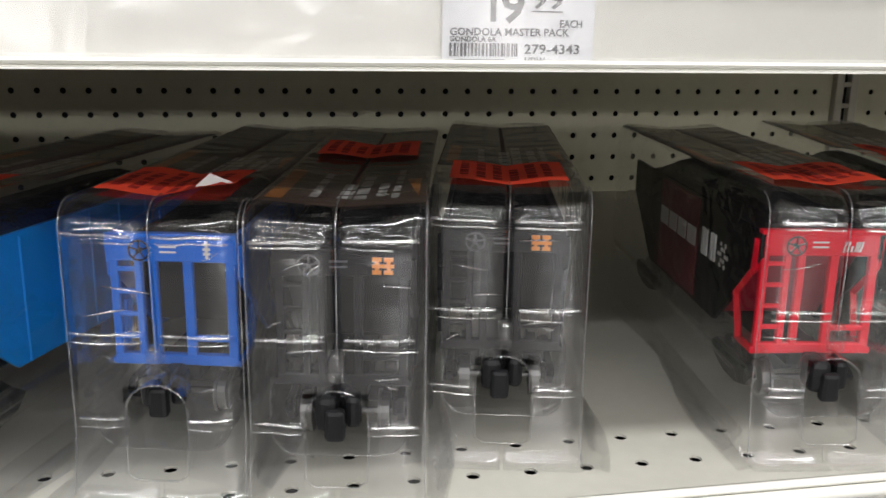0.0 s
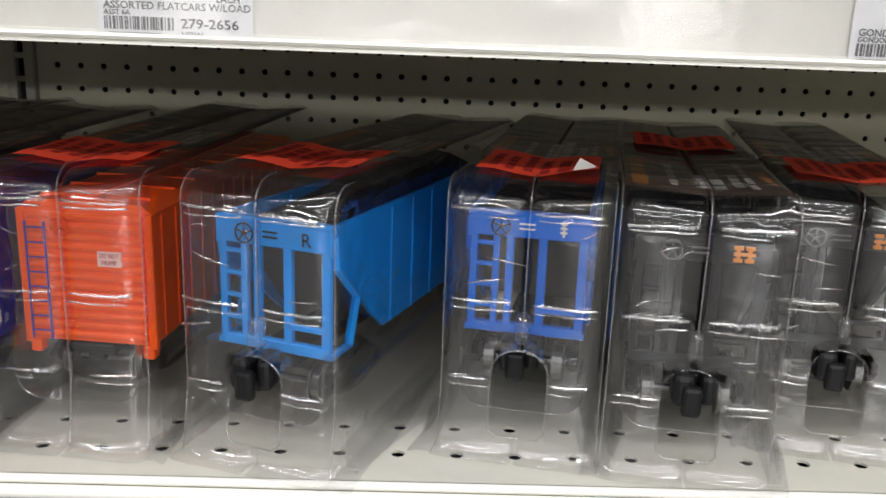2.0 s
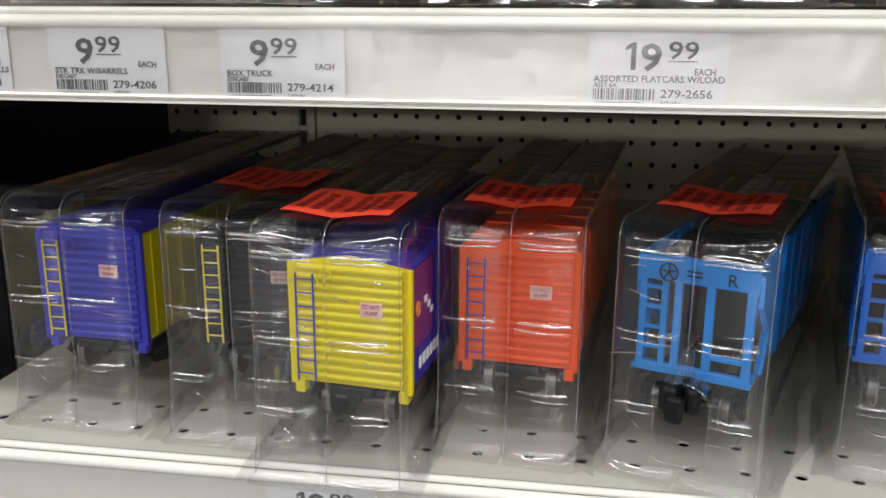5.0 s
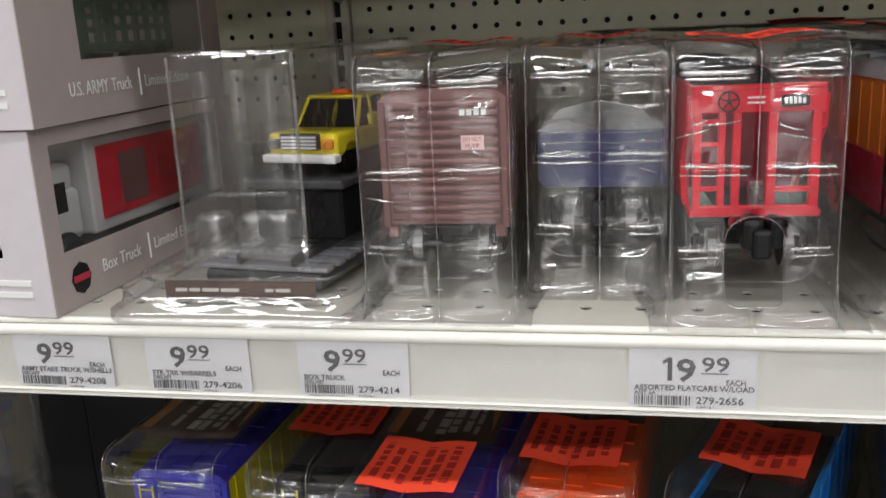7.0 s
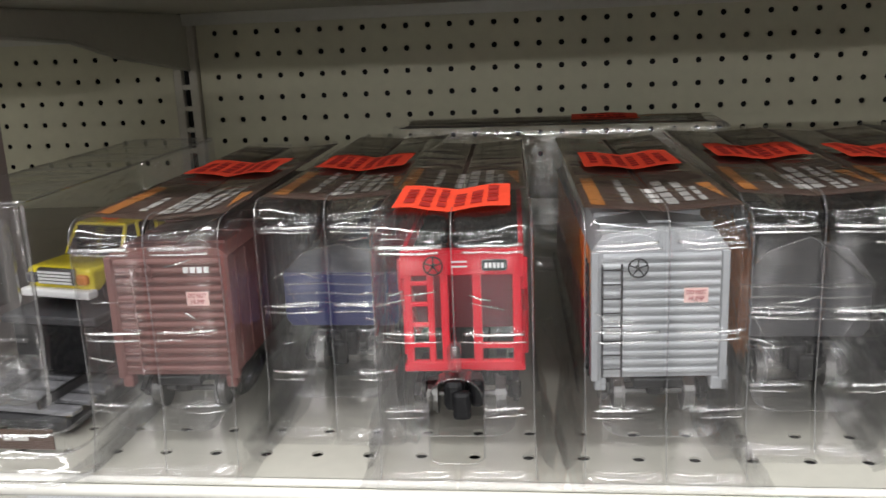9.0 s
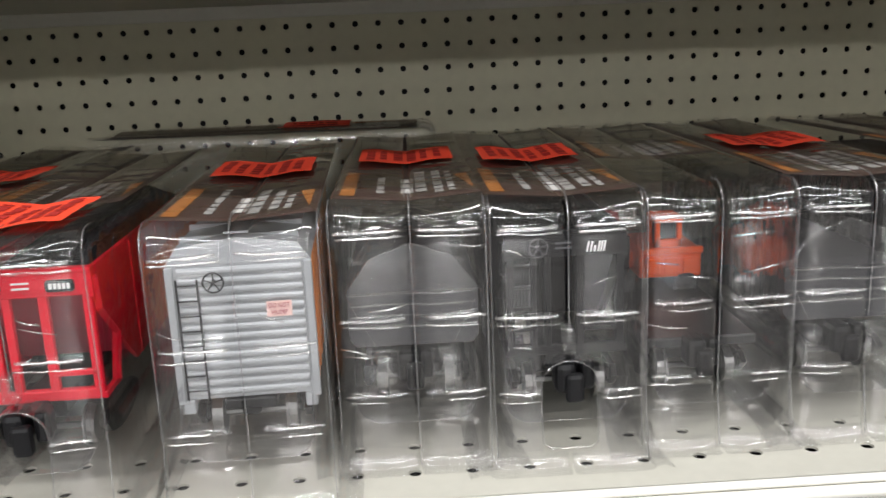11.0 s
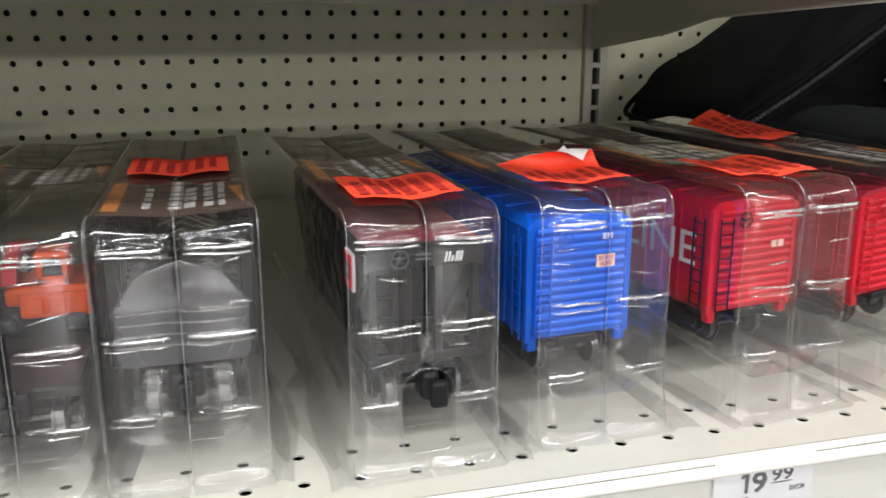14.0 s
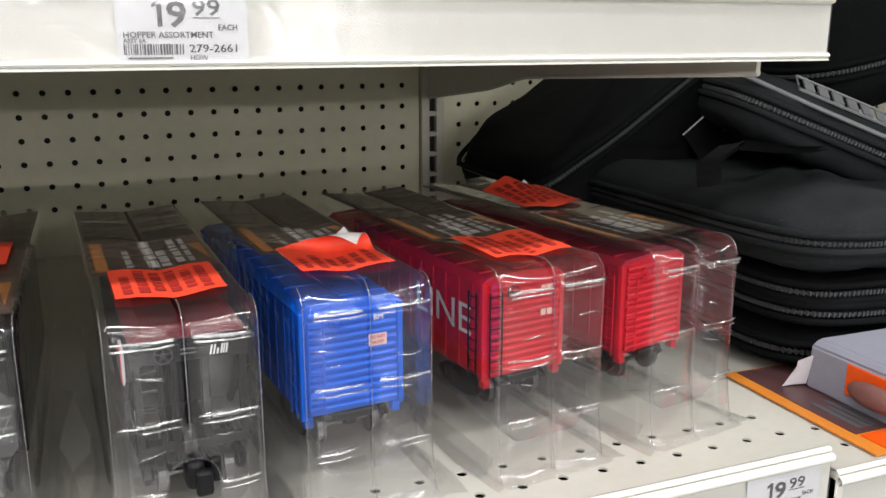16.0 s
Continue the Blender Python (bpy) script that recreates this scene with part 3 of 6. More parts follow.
def sticker(t, y0, w, seed, curl="", x=0.0, turn=0.0):
    """A red clearance label that follows the dip at the seam."""
    rnd = random.Random(seed)
    m = pose(x, y0, PH + 0.0012, 0, 0, turn)
    nx, ny, deep = 12, (36 if curl == "corner" else 8), 0.054

    def place(u, v, side=0.0):
        xx, yy = (u - 0.5) * w, v * deep
        z = -0.0024 * max(0.0, 1 - abs(xx) / (w * 0.32)) + 0.0007 * noise.noise(Vector((xx * 60 + seed, yy * 60, 0)))
        if curl == "corner":
            rad, dx, dy = 0.0046, 0.42, 0.907
            k = max(0.0, xx * dx + (yy - deep / 2) * dy - 0.0130)
            ang = k / rad
            if k > 0:
                z += rad * (1 - math.cos(ang))
                xx += (rad * math.sin(ang) - k) * dx
                yy += (rad * math.sin(ang) - k) * dy
                xx += side * math.sin(ang) * dx
                yy += side * math.sin(ang) * dy
                z -= side * math.cos(ang)
            else:
                z -= side
        if curl == "dogear":
            k = max(0.0, (u - 0.82) + (0.28 - v))
            z += 0.018 * k * k
        if curl == "peak":
            z += 0.012 * max(0.0, 1 - abs(u - 0.45) / 0.42) * v + 0.004 * v
        return m @ Vector((xx, yy, z))
    bm = bmesh.new()
    sheet(bm, [[place(i / nx, j / ny) for i in range(nx + 1)] for j in range(ny + 1)])
    st = part("sticker", bm, STICKER, t, "fluorescent red paper label", smooth=True)
    bm = bmesh.new()
    lift = Vector((0, 0, 0.0004))
    for k in range(6):
        a = 0.08 + k * 0.145
        e = a + rnd.uniform(0.07, 0.10)
        lo, hi = rnd.uniform(0.08, 0.2), rnd.uniform(0.7, 0.92) - (0.28 if curl == "corner" else 0)
        v = lo
        while v < hi:
            f = min(v + rnd.uniform(0.06, 0.18), hi)
            sheet(bm, [[place(u, q) + lift for u in (a, (a + e) / 2, e)] for q in (v, (v + f) / 2, f)])
            v = f + 0.035
    part("sticker_print", bm, STICKER_INK, st)
    if curl == "dogear":
        bm = bmesh.new()
        a, b, c = place(0.80, 0.0) + Vector((0, -0.001, 0.0005)), place(1.0, 0.28) + Vector((0, 0, 0.0005)), place(0.84, 0.30) + Vector((0, -0.004, 0.005))
        bm.faces.new([bm.verts.new(p) for p in (a, b, c)])
        part("sticker_fold", bm, STICKER_BACK, st, "folded white corner")
    if curl == "corner":
        bm = bmesh.new()
        sheet(bm, [[place(i / nx, 0.4 + 0.6 * j / ny, 0.0003) for i in range(nx + 1)] for j in range(ny + 1)])
        part("sticker_backing", bm, STICKER_BACK, st, "rolled white backing", smooth=True)
    if curl in ("corner", "peak"):
        bm = bmesh.new()
        base = m @ Vector((w * 0.10, deep * 1.0, 0.001))
        bm.faces.new([bm.verts.new(base + Vector(p)) for p in ((0, 0, 0), (0.012, 0.004, 0.007), (0.016, -0.001, 0.001))])
        part("sticker_fold", bm, STICKER_BACK, st, "folded white corner")


def card(t, start, seed, depth):
    """The printed header card under the top, with bars for its small print."""
    rnd = random.Random(seed)
    bm = bmesh.new()
    xs = [-0.0335, -0.02, -0.006, 0, 0.006, 0.02, 0.0335]

    def top(x):
        return PH - 0.0016 - 0.0026 * max(0.0, 1 - abs(x) / 0.035)
    sheet(bm, [[(x, y, top(x)) for x in xs] for y in (start, start + 0.08, depth - 0.004)])
    c = part("header_card", bm, CARD, t, "dark brown printed card")
    lift = 0.0004
    bm = bmesh.new()
    for x, wd in ((-0.014, 0.0035), (-0.003, 0.006), (0.004, 0.005), (0.0125, 0.0042), (0.019, 0.003)):
        y = start + 0.010 + rnd.uniform(0, 0.006)
        end = start + rnd.uniform(0.045, 0.075)
        while y < end:
            f = y + rnd.uniform(0.005, 0.016)
            sheet(bm, [[(xx, yy, top(xx) + lift) for xx in (x, x + wd)] for yy in (y, f)])
            y = f + 0.0025
    part("card_print", bm, CARD_WHITE, c)
    bm = bmesh.new()
    sheet(bm, [[(xx, yy, top(xx) + lift) for xx in (-0.030, -0.0235)] for yy in (start + 0.006, start + 0.075)])
    part("card_stripe", bm, CARD_ORANGE, c)
    bm = bmesh.new()
    bm.faces.new([bm.verts.new((x, start + y, top(x) + lift)) for x, y in ((0.030, 0.055), (0.0235, 0.055), (0.030, 0.012))])
    part("card_triangle", bm, CARD_ORANGE, c)




def package(x, y, turn, z, label, tag_at=None, opening=False, card_at=0.016, curl="", seed=1, tag_turn=0.0, depth=PL, tag_w=0.051):
    t = thing("clamshell_package", pose(x, y, z, 0, 0, turn), label, "package", "clear packages on the shelves")
    for s in (-1, 1):
        part("front_shell", half_shell(s, opening, seed * 3.7 + s, depth), PLASTIC, t, smooth=True)
        part("side_wall", side_sheet(s, depth), PLASTIC, t)
        for nm, ridge in creases(s, seed):
            part(nm, ridge, CREASE, t, smooth=True)
        part("corner_fold", edge_lines(s, opening), EDGE, t, smooth=True)
    part("foot_flange", foot_flange(seed), PLASTIC, t, smooth=True)
    part("wheel_tray", tray(depth), PLASTIC, t, smooth=True)
    if opening:
        bm = bmesh.new()
        arch = [(-0.012, 0.012), (-0.0125, 0.03)] + [(0.0122 * math.cos(math.radians(q)), 0.038 + 0.0105 * math.sin(math.radians(q))) for q in range(180, -1, -20)] + [(0.0125, 0.03), (0.012, 0.012), (0.0085, 0.0095), (-0.0085, 0.0095)]
        tube(bm, [(a, -0.0012 - max(0, 0.03 - b) * 0.16, b) for a, b in arch], 0.0005, 5, True)
        sheet(bm, [[(a, -0.001 - max(0, 0.03 - b) * 0.16, b), (a * 0.9, 0.012, b)] for a, b in arch[:-2]])
        part("coupler_opening", bm, FOLD, t, smooth=True)
        bm = bmesh.new()
        block(bm, -0.003, 0.003, -0.003, 0.006, 0.051, 0.064, 0.0022, 2)
        part("seam_button", bm, PLASTIC, t, smooth=True)
    bm = bmesh.new()
    w, r = 0.027, 0.011
    arc = [(-w, 0.046)] + [(-w + r - r * math.cos(math.radians(q)), 0.018 + r - r * math.sin(math.radians(q))) for q in range(0, 91, 15)]
    tube(bm, [(a, 0.0058, b) for a, b in arc + [(-a, b) for a, b in arc[::-1]]], 0.0003, 5)
    part("tray_rim", bm, FOLD, t)
    card(t, card_at, seed, depth)
    if tag_at is not None:
        sticker(t, tag_at, tag_w, seed, curl, turn=tag_turn)
    return t


# ---- toy rail cars ----


def truck_frame(car, y):
    """A wheel truck: side frames, bolster, axles and steel wheels."""
    bm = bmesh.new()
    for s in (-1, 1):
        poly = [(y - 0.026, 0.030), (y - 0.020, 0.034), (y + 0.020, 0.034), (y + 0.026, 0.030), (y + 0.020, 0.024), (y + 0.008, 0.021), (y - 0.008, 0.021), (y - 0.020, 0.024)]
        a = [bm.verts.new((s * 0.0215, yy, zz)) for yy, zz in poly]
        b = [bm.verts.new((s * 0.0245, yy, zz)) for yy, zz in poly]
        bm.faces.new(a)
        bm.faces.new(b)
        for k in range(len(a)):
            bm.faces.new((a[k], a[k - 1], b[k - 1], b[k]))
        for dy in (-0.018, 0.018):
            block(bm, s * 0.0225 - 0.003, s * 0.0225 + 0.003, y + dy - 0.003, y + dy + 0.003, 0.026, 0.033, 0.0006)
    block(bm, -0.022, 0.022, y - 0.006, y + 0.006, 0.026, 0.036, 0.001)
    bmesh.ops.recalc_face_normals(bm, faces=bm.faces)
    tk = part("truck", bm, BLACK, car)
    for dy in (-0.018, 0.018):
        bm = bmesh.new()
        cyl(bm, (0, y + dy, 0.0275), (1, 0, 0), 0.0016, 0.046, 8)
        part("axle", bm, STEEL, tk)
        for s in (-1, 1):
            bm = bmesh.new()
            cyl(bm, (s * 0.0165, y + dy, 0.0275), (1, 0, 0), 0.0082, 0.004, 20)
            cyl(bm, (s * 0.0142, y + dy, 0.0275), (1, 0, 0), 0.0093, 0.0012, 20)
            part("wheel", bm, STEEL, tk)


def coupler(car, y=0.0, reach=0.012):
    bm = bmesh.new()
    block(bm, -0.0035, 0.0035, y - reach + 0.004, y + 0.02, 0.0375, 0.0445, 0.0008)
    block(bm, -0.0085, 0.0005, y - reach - 0.006, y - reach + 0.008, 0.0330, 0.0475, 0.0028, 2)
    block(bm, 0.0010, 0.0075, y - reach - 0.004, y - reach + 0.008, 0.0335, 0.0470, 0.0024, 2, pose(0, 0, 0, 0, 0, 6))
    block(bm, -0.0045, 0.0035, y - reach - 0.0085, y - reach - 0.003, 0.0300, 0.0430, 0.0018, 2)
    part("coupler", bm, BLACK, car, "black knuckle coupler")


def placard(car, x, z, y, text=True, w=0.0105, h=0.0066, side=None):
    bm = bmesh.new()
    block(bm, x - w / 2, x + w / 2, y - 0.0004, y + 0.0006, z - h / 2, z + h / 2)
    p = part("placard", bm, PINK, car, "small pale pink placard")
    if text:
        lettering("words", "DO NOT", 0.0030, x, z + 0.0006, PINK_INK, p, y - 0.0006, w * 0.82, "CENTER")
        lettering("words", "HUMP", 0.0030, x, z - 0.0024, PINK_INK, p, y - 0.0006, w * 0.62, "CENTER")
    return p


def ladder(car, x0, x1, z0, z1, y, rungs, mat, r=0.0006):
    bm = bmesh.new()
    for x in (x0, x1):
        tube(bm, [(x, y, z0), (x, y, z1)], r * 1.2, 6)
    for k in range(rungs):
        z = z0 + (z1 - z0) * (k + 0.6) / rungs
        tube(bm, [(x0, y, z), (x1, y, z)], r, 6)
    return part("ladder", bm, mat, car)


def brake_wheel(car, x, z, y, mat, r=0.0042):
    bm = bmesh.new()
    tube(bm, [(x + r * math.cos(q * math.tau / 16), y, z + r * math.sin(q * math.tau / 16)) for q in range(16)], 0.0004, 5, True)
    for q in range(5):
        a = q * math.tau / 5 + 0.3
        tube(bm, [(x, y, z), (x + r * math.cos(a), y, z + r * math.sin(a))], 0.00035, 5)
    cyl(bm, (x, y + 0.001, z), (0, 1, 0), 0.0009, 0.004, 8)
    part("brake_wheel", bm, mat, car)


def boxcar(x, y, turn, z, end_mat, side_mat, roof_mat, label, ladder_mat=None, length=0.225, label_at=(0.011, 0.079), ribs=13, door_mat=None, text=True, peak=0.008):
    car = thing("toy_boxcar", pose(x, y, z, 0, 0, turn), label, "toy train car", "toy train cars")
    w, z0, z1 = 0.0575, 0.0405, 0.099
    h = w / 2
    bm = bmesh.new()
    block(bm, -h, h, 0.0022, length, z0, z1, 0.0006)
    for s in (-1, 1):
        for k in range(14):
            yy = 0.012 + k * (length - 0.024) / 13
            block(bm, s * h - 0.0007, s * h + 0.0007, yy - 0.0006, yy + 0.0006, z0 + 0.002, z1 - 0.002)
    body = part("body", bm, side_mat, car)
    # corrugated end with corner posts and the notched lower corners
    bm = bmesh.new()
    block(bm, -h, h, 0.0008, 0.0026, z0, z1, 0.0003)
    for k in range(ribs):
        zz = z0 + 0.0036 + k * (z1 - z0 - 0.006) / (ribs - 1)
        cyl(bm, (0.0005, 0.0004, zz), (1, 0, 0), 0.0016, w - 0.007, 10)
    for s in (-1, 1):
        block(bm, s * h - 0.0022, s * h + 0.0012 if s > 0 else s * h + 0.0022, -0.0004, 0.003, z0 - 0.0015, z1, 0.0004) if s > 0 else block(bm, -h - 0.0012, -h + 0.0022, -0.0004, 0.003, z0 - 0.0015, z1, 0.0004)
        block(bm, s * (h - 0.003) - 0.0025, s * (h - 0.003) + 0.0025, 0.0, 0.006, z0 - 0.0062, z0, 0.0006)
    v = [(-h, z1), (h, z1), (0, z1 + peak * 0.55)]
    poly_prism(bm, v, 0.0006, 0.0022)
    part("end_wall", bm, end_mat, car)
    bm = bmesh.new()
    poly_prism(bm, [(-h - 0.001, z1), (h + 0.001, z1), (h - 0.004, z1 + peak * 0.45), (0, z1 + peak * 0.65), (-h + 0.004, z1 + peak * 0.45)], 0.001, length)
    block(bm, -0.005, 0.005, 0.004, length - 0.004, z1 + peak * 0.7, z1 + peak * 0.7 + 0.001)
    for k in range(9):
        yy = 0.012 + k * (length - 0.024) / 8
        block(bm, -h + 0.004, h - 0.004, yy - 0.0006, yy + 0.0006, z1 + peak * 0.45, z1 + peak * 0.6)
    part("roof", bm, roof_mat, car)
    lm = ladder_mat or end_mat
    ladder(car, -h + 0.0035, -h + 0.0120, z0 + 0.001, z1 - 0.005, -0.0018, 8, lm, 0.00042)
    side_ladder = ladder(car, 0, 0.0085, z0 - 0.001, z1 - 0.006, 0, 8, lm, 0.00045)
    side_ladder.matrix_basis = pose(-h - 0.0018, 0.014, 0, 0, 0, -90)
    brake_wheel(car, -0.010, z1 - 0.0065, -0.0034, lm if lm is BLACK else end_mat)
    if label_at:
        placard(car, label_at[0], label_at[1], -0.0008, text)
    bm = bmesh.new()
    block(bm, -0.011, 0.011, -0.001, length, z0 - 0.005, z0 - 0.0005, 0.0006)
    part("underframe", bm, BLACK, car)
    if door_mat:
        for s in (-1, 1):
            bm = bmesh.new()
            block(bm, s * h - 0.0016, s * h + 0.0016, length * 0.42, length * 0.62, z0 + 0.002, z1 - 0.003, 0.0005)
            part("door", bm, door_mat, car)
    truck_frame(car, 0.034)
    truck_frame(car, length - 0.034)
    coupler(car, 0.012, 0.0)
    return car


def hopper(x, y, turn, z, mat, label, slope_mat=None, side_mat=None, roof_mat=None, length=0.215, mark=None, mark_mat=WHITE, ribs=5):
    """An open hopper: end frame with ladders, sloped end sheet, ribbed sides with a dog-leg brace."""
    car = thing("toy_hopper_car", pose(x, y, z, 0, 0, turn), label, "toy train car", "toy train cars")
    h, z0, z1 = 0.0265, 0.0435, 0.1005
    sm = side_mat or mat
    bm = bmesh.new()
    block(bm, -h, h, 0, 0.003, z1 - 0.0115, z1, 0.0006)
    block(bm, -h - 0.001, h + 0.001, -0.0006, 0.004, z1 - 0.0016, z1 + 0.0006, 0.0004)
    block(bm, -h, h, 0, 0.004, z0, z0 + 0.0048, 0.0005)
    for a, b in ((-h, -h + 0.0035), (-h + 0.0105, -h + 0.0135), (-h + 0.0165, -h + 0.020), (0.0045, 0.0085), (h - 0.004, h)):
        block(bm, a, b, 0.0002, 0.0032, z0 + 0.004, z1 - 0.011, 0.0004)
    for k in range(4):
        zz = z0 + 0.0115 + k * 0.0098
        block(bm, -h + 0.002, -h + 0.0115, 0.0004, 0.0024, zz, zz + 0.0021, 0.0004)
    block(bm, 0.0065, h - 0.001, 0.0002, 0.003, z0 + 0.0108, z0 + 0.0132, 0.0004)
    part("end_frame", bm, mat, car)
    bm = bmesh.new()
    v = [bm.verts.new(p) for p in ((-h, 0.006, z1 - 0.002), (h, 0.006, z1 - 0.002), (h, 0.05, z0 + 0.004), (-h, 0.05, z0 + 0.004))]
    f = bm.faces.new(v)
    ext = bmesh.ops.extrude_face_region(bm, geom=[f])
    bmesh.ops.translate(bm, vec=(0, 0.002, 0.001), verts=[e for e in ext["geom"] if isinstance(e, bmesh.types.BMVert)])
    bmesh.ops.recalc_face_normals(bm, faces=bm.faces)
    part("slope_sheet", bm, slope_mat or BLACK_CAR, car)
    for s in (-1, 1):
        bm = bmesh.new()
        out = [(0.0, z1), (length, z1), (length, z1 - 0.02), (length - 0.045, z0), (0.05, z0), (0.006, z1 - 0.02), (0.0, z1 - 0.012)]
        a = [bm.verts.new((s * (h - 0.001), yy, zz)) for yy, zz in out]
        b = [bm.verts.new((s * (h + 0.001), yy, zz)) for yy, zz in out]
        bm.faces.new(a)
        bm.faces.new(b)
        for k in range(len(a)):
            bm.faces.new((a[k], a[k - 1], b[k - 1], b[k]))
        for k in range(ribs):
            yy = 0.058 + k * (length - 0.116) / (ribs - 1)
            block(bm, s * h - 0.001, s * h + 0.0017, yy - 0.0010, yy + 0.0010, z0, z1 - 0.002, 0.0004)
        bmesh.ops.recalc_face_normals(bm, faces=bm.faces)
        part("side", bm, sm, car)
        bm = bmesh.new()
        p = [(s * (h + 0.001), 0.0025, z1 - 0.004), (s * (h + 0.001), 0.004, z1 - 0.018), (s * (h + 0.0016), 0.021, z1 - 0.034), (s * (h + 0.001), 0.015, z0 + 0.003)]
        for a, b in zip(p, p[1:]):
            tube(bm, [a, b], 0.0019, 4)
        block(bm, s * h - 0.0012, s * h + 0.0012, 0.0, 0.020, z0, z0 + 0.003, 0.0004)
        part("side_brace", bm, mat, car)
    bm = bmesh.new()
    if roof_mat is None:
        rows = []
        for j in range(25):
            v = j / 24
            row = []
            for i in range(11):
                u = i / 5 - 1
                rise = max(0.0, (1 - abs(u) ** 2.2) * min(1.0, max(0.0, 4 * v - 0.6), 6 * (1 - v)))
                row.append((u * (h - 0.0008), 0.004 + v * (length - 0.006), z1 - 0.006 + 0.0130 * rise + 0.0016 * noise.noise(Vector((u * 9, v * 60, x * 31)))))
            rows.append(row)
        sheet(bm, rows)
        part("load", bm, COAL, car, "black heaped load")
    else:
        block(bm, -h + 0.001, h - 0.001, 0.006, length - 0.002, z1 - 0.010, z1 - 0.005)
        part("load", bm, BLACK, car)
    if roof_mat:
        bm = bmesh.new()
        poly_prism(bm, [(-h - 0.001, z1 + 0.0006), (h + 0.001, z1 + 0.0006), (h - 0.006, z1 + 0.0052), (-h + 0.006, z1 + 0.0052)], 0.001, length)
        part("roof", bm, roof_mat, car)
    brake_wheel(car, -0.0125, z1 - 0.0062, -0.0022, BLACK if mat is not BLACK_CAR else DARK_GREY)
    bm = bmesh.new()
    block(bm, -0.010, 0.010, 0.0, length, z0 - 0.006, z0 + 0.001, 0.0006)
    part("centre_sill", bm, BLACK, car)
    # small stencilled lines on the end beam
    bm = bmesh.new()
    for k in range(2):
        block(bm, -0.0045, 0.0025, -0.0009, -0.0004, z1 - 0.0052 - k * 0.0022, z1 - 0.0045 - k * 0.0022)
    part("stencil_bar", bm, GREY if mat is BLACK_CAR else mark_mat, car)
    if mark == "bars":
        bm = bmesh.new()
        lo, hi = z1 - 0.0092, z1 - 0.0046
        for a, wd, top in ((0.0090, 0.0007, hi), (0.0106, 0.0007, hi), (0.0122, 0.0009, hi - 0.0020), (0.0140, 0.0007, hi), (0.0152, 0.0006, hi), (0.0164, 0.0007, hi)):
            poly_prism(bm, [(a, lo), (a + wd, lo), (a + wd + (top - lo) * 0.22, top), (a + (top - lo) * 0.22, top)], -0.0010, -0.0004)
        part("road_mark", bm, mark_mat, car, "slanted white road mark")
    if mark == "letter":
        lettering("road_mark", "R", 0.0082, 0.0135, z1 - 0.0092, mark_mat, car, -0.0008)
    if mark == "logo":
        bm = bmesh.new()
        for sx in (0, 0.0046):
            block(bm, 0.0165 + sx - 0.0043, 0.0165 + sx - 0.0007, -0.0010, -0.0004, z1 - 0.0098, z1 - 0.0082)
            block(bm, 0.0165 + sx - 0.0043, 0.0165 + sx - 0.0007, -0.0010, -0.0004, z1 - 0.0046, z1 - 0.0030)
            block(bm, 0.0165 + sx - 0.0033, 0.0165 + sx - 0.0017, -0.0010, -0.0004, z1 - 0.0082, z1 - 0.0046)
        block(bm, 0.0122, 0.0208, -0.0011, -0.0005, z1 - 0.0071, z1 - 0.0057)
        part("road_mark", bm, mark_mat, car, "small orange emblem")
    if mark == "disc":
        bm = bmesh.new()
        for dz in (0.0035, 0.0055, 0.0075):
            block(bm, 0.0138, 0.0168, -0.0009, -0.0004, z1 - dz - 0.0005, z1 - dz + 0.0005)
        block(bm, 0.0148, 0.0158, -0.0009, -0.0004, z1 - 0.0095, z1 - 0.002)
        part("road_mark", bm, mark_mat, car, "round road emblem")
    if mark == "plate":
        bm = bmesh.new()
        block(bm, 0.009, 0.0205, -0.0010, -0.0004, z1 - 0.0090, z1 - 0.0040, 0.0008)
        p = part("road_mark", bm, BLACK, car, "small black plate")
        bm = bmesh.new()
        for k in range(5):
            block(bm, 0.0105 + k * 0.0018, 0.0117 + k * 0.0018, -0.0013, -0.0009, z1 - 0.0078, z1 - 0.0054)
        part("plate_bar", bm, WHITE, p)
    truck_frame(car, 0.030)
    truck_frame(car, length - 0.030)
    coupler(car, 0.0, 0.016)
    return car


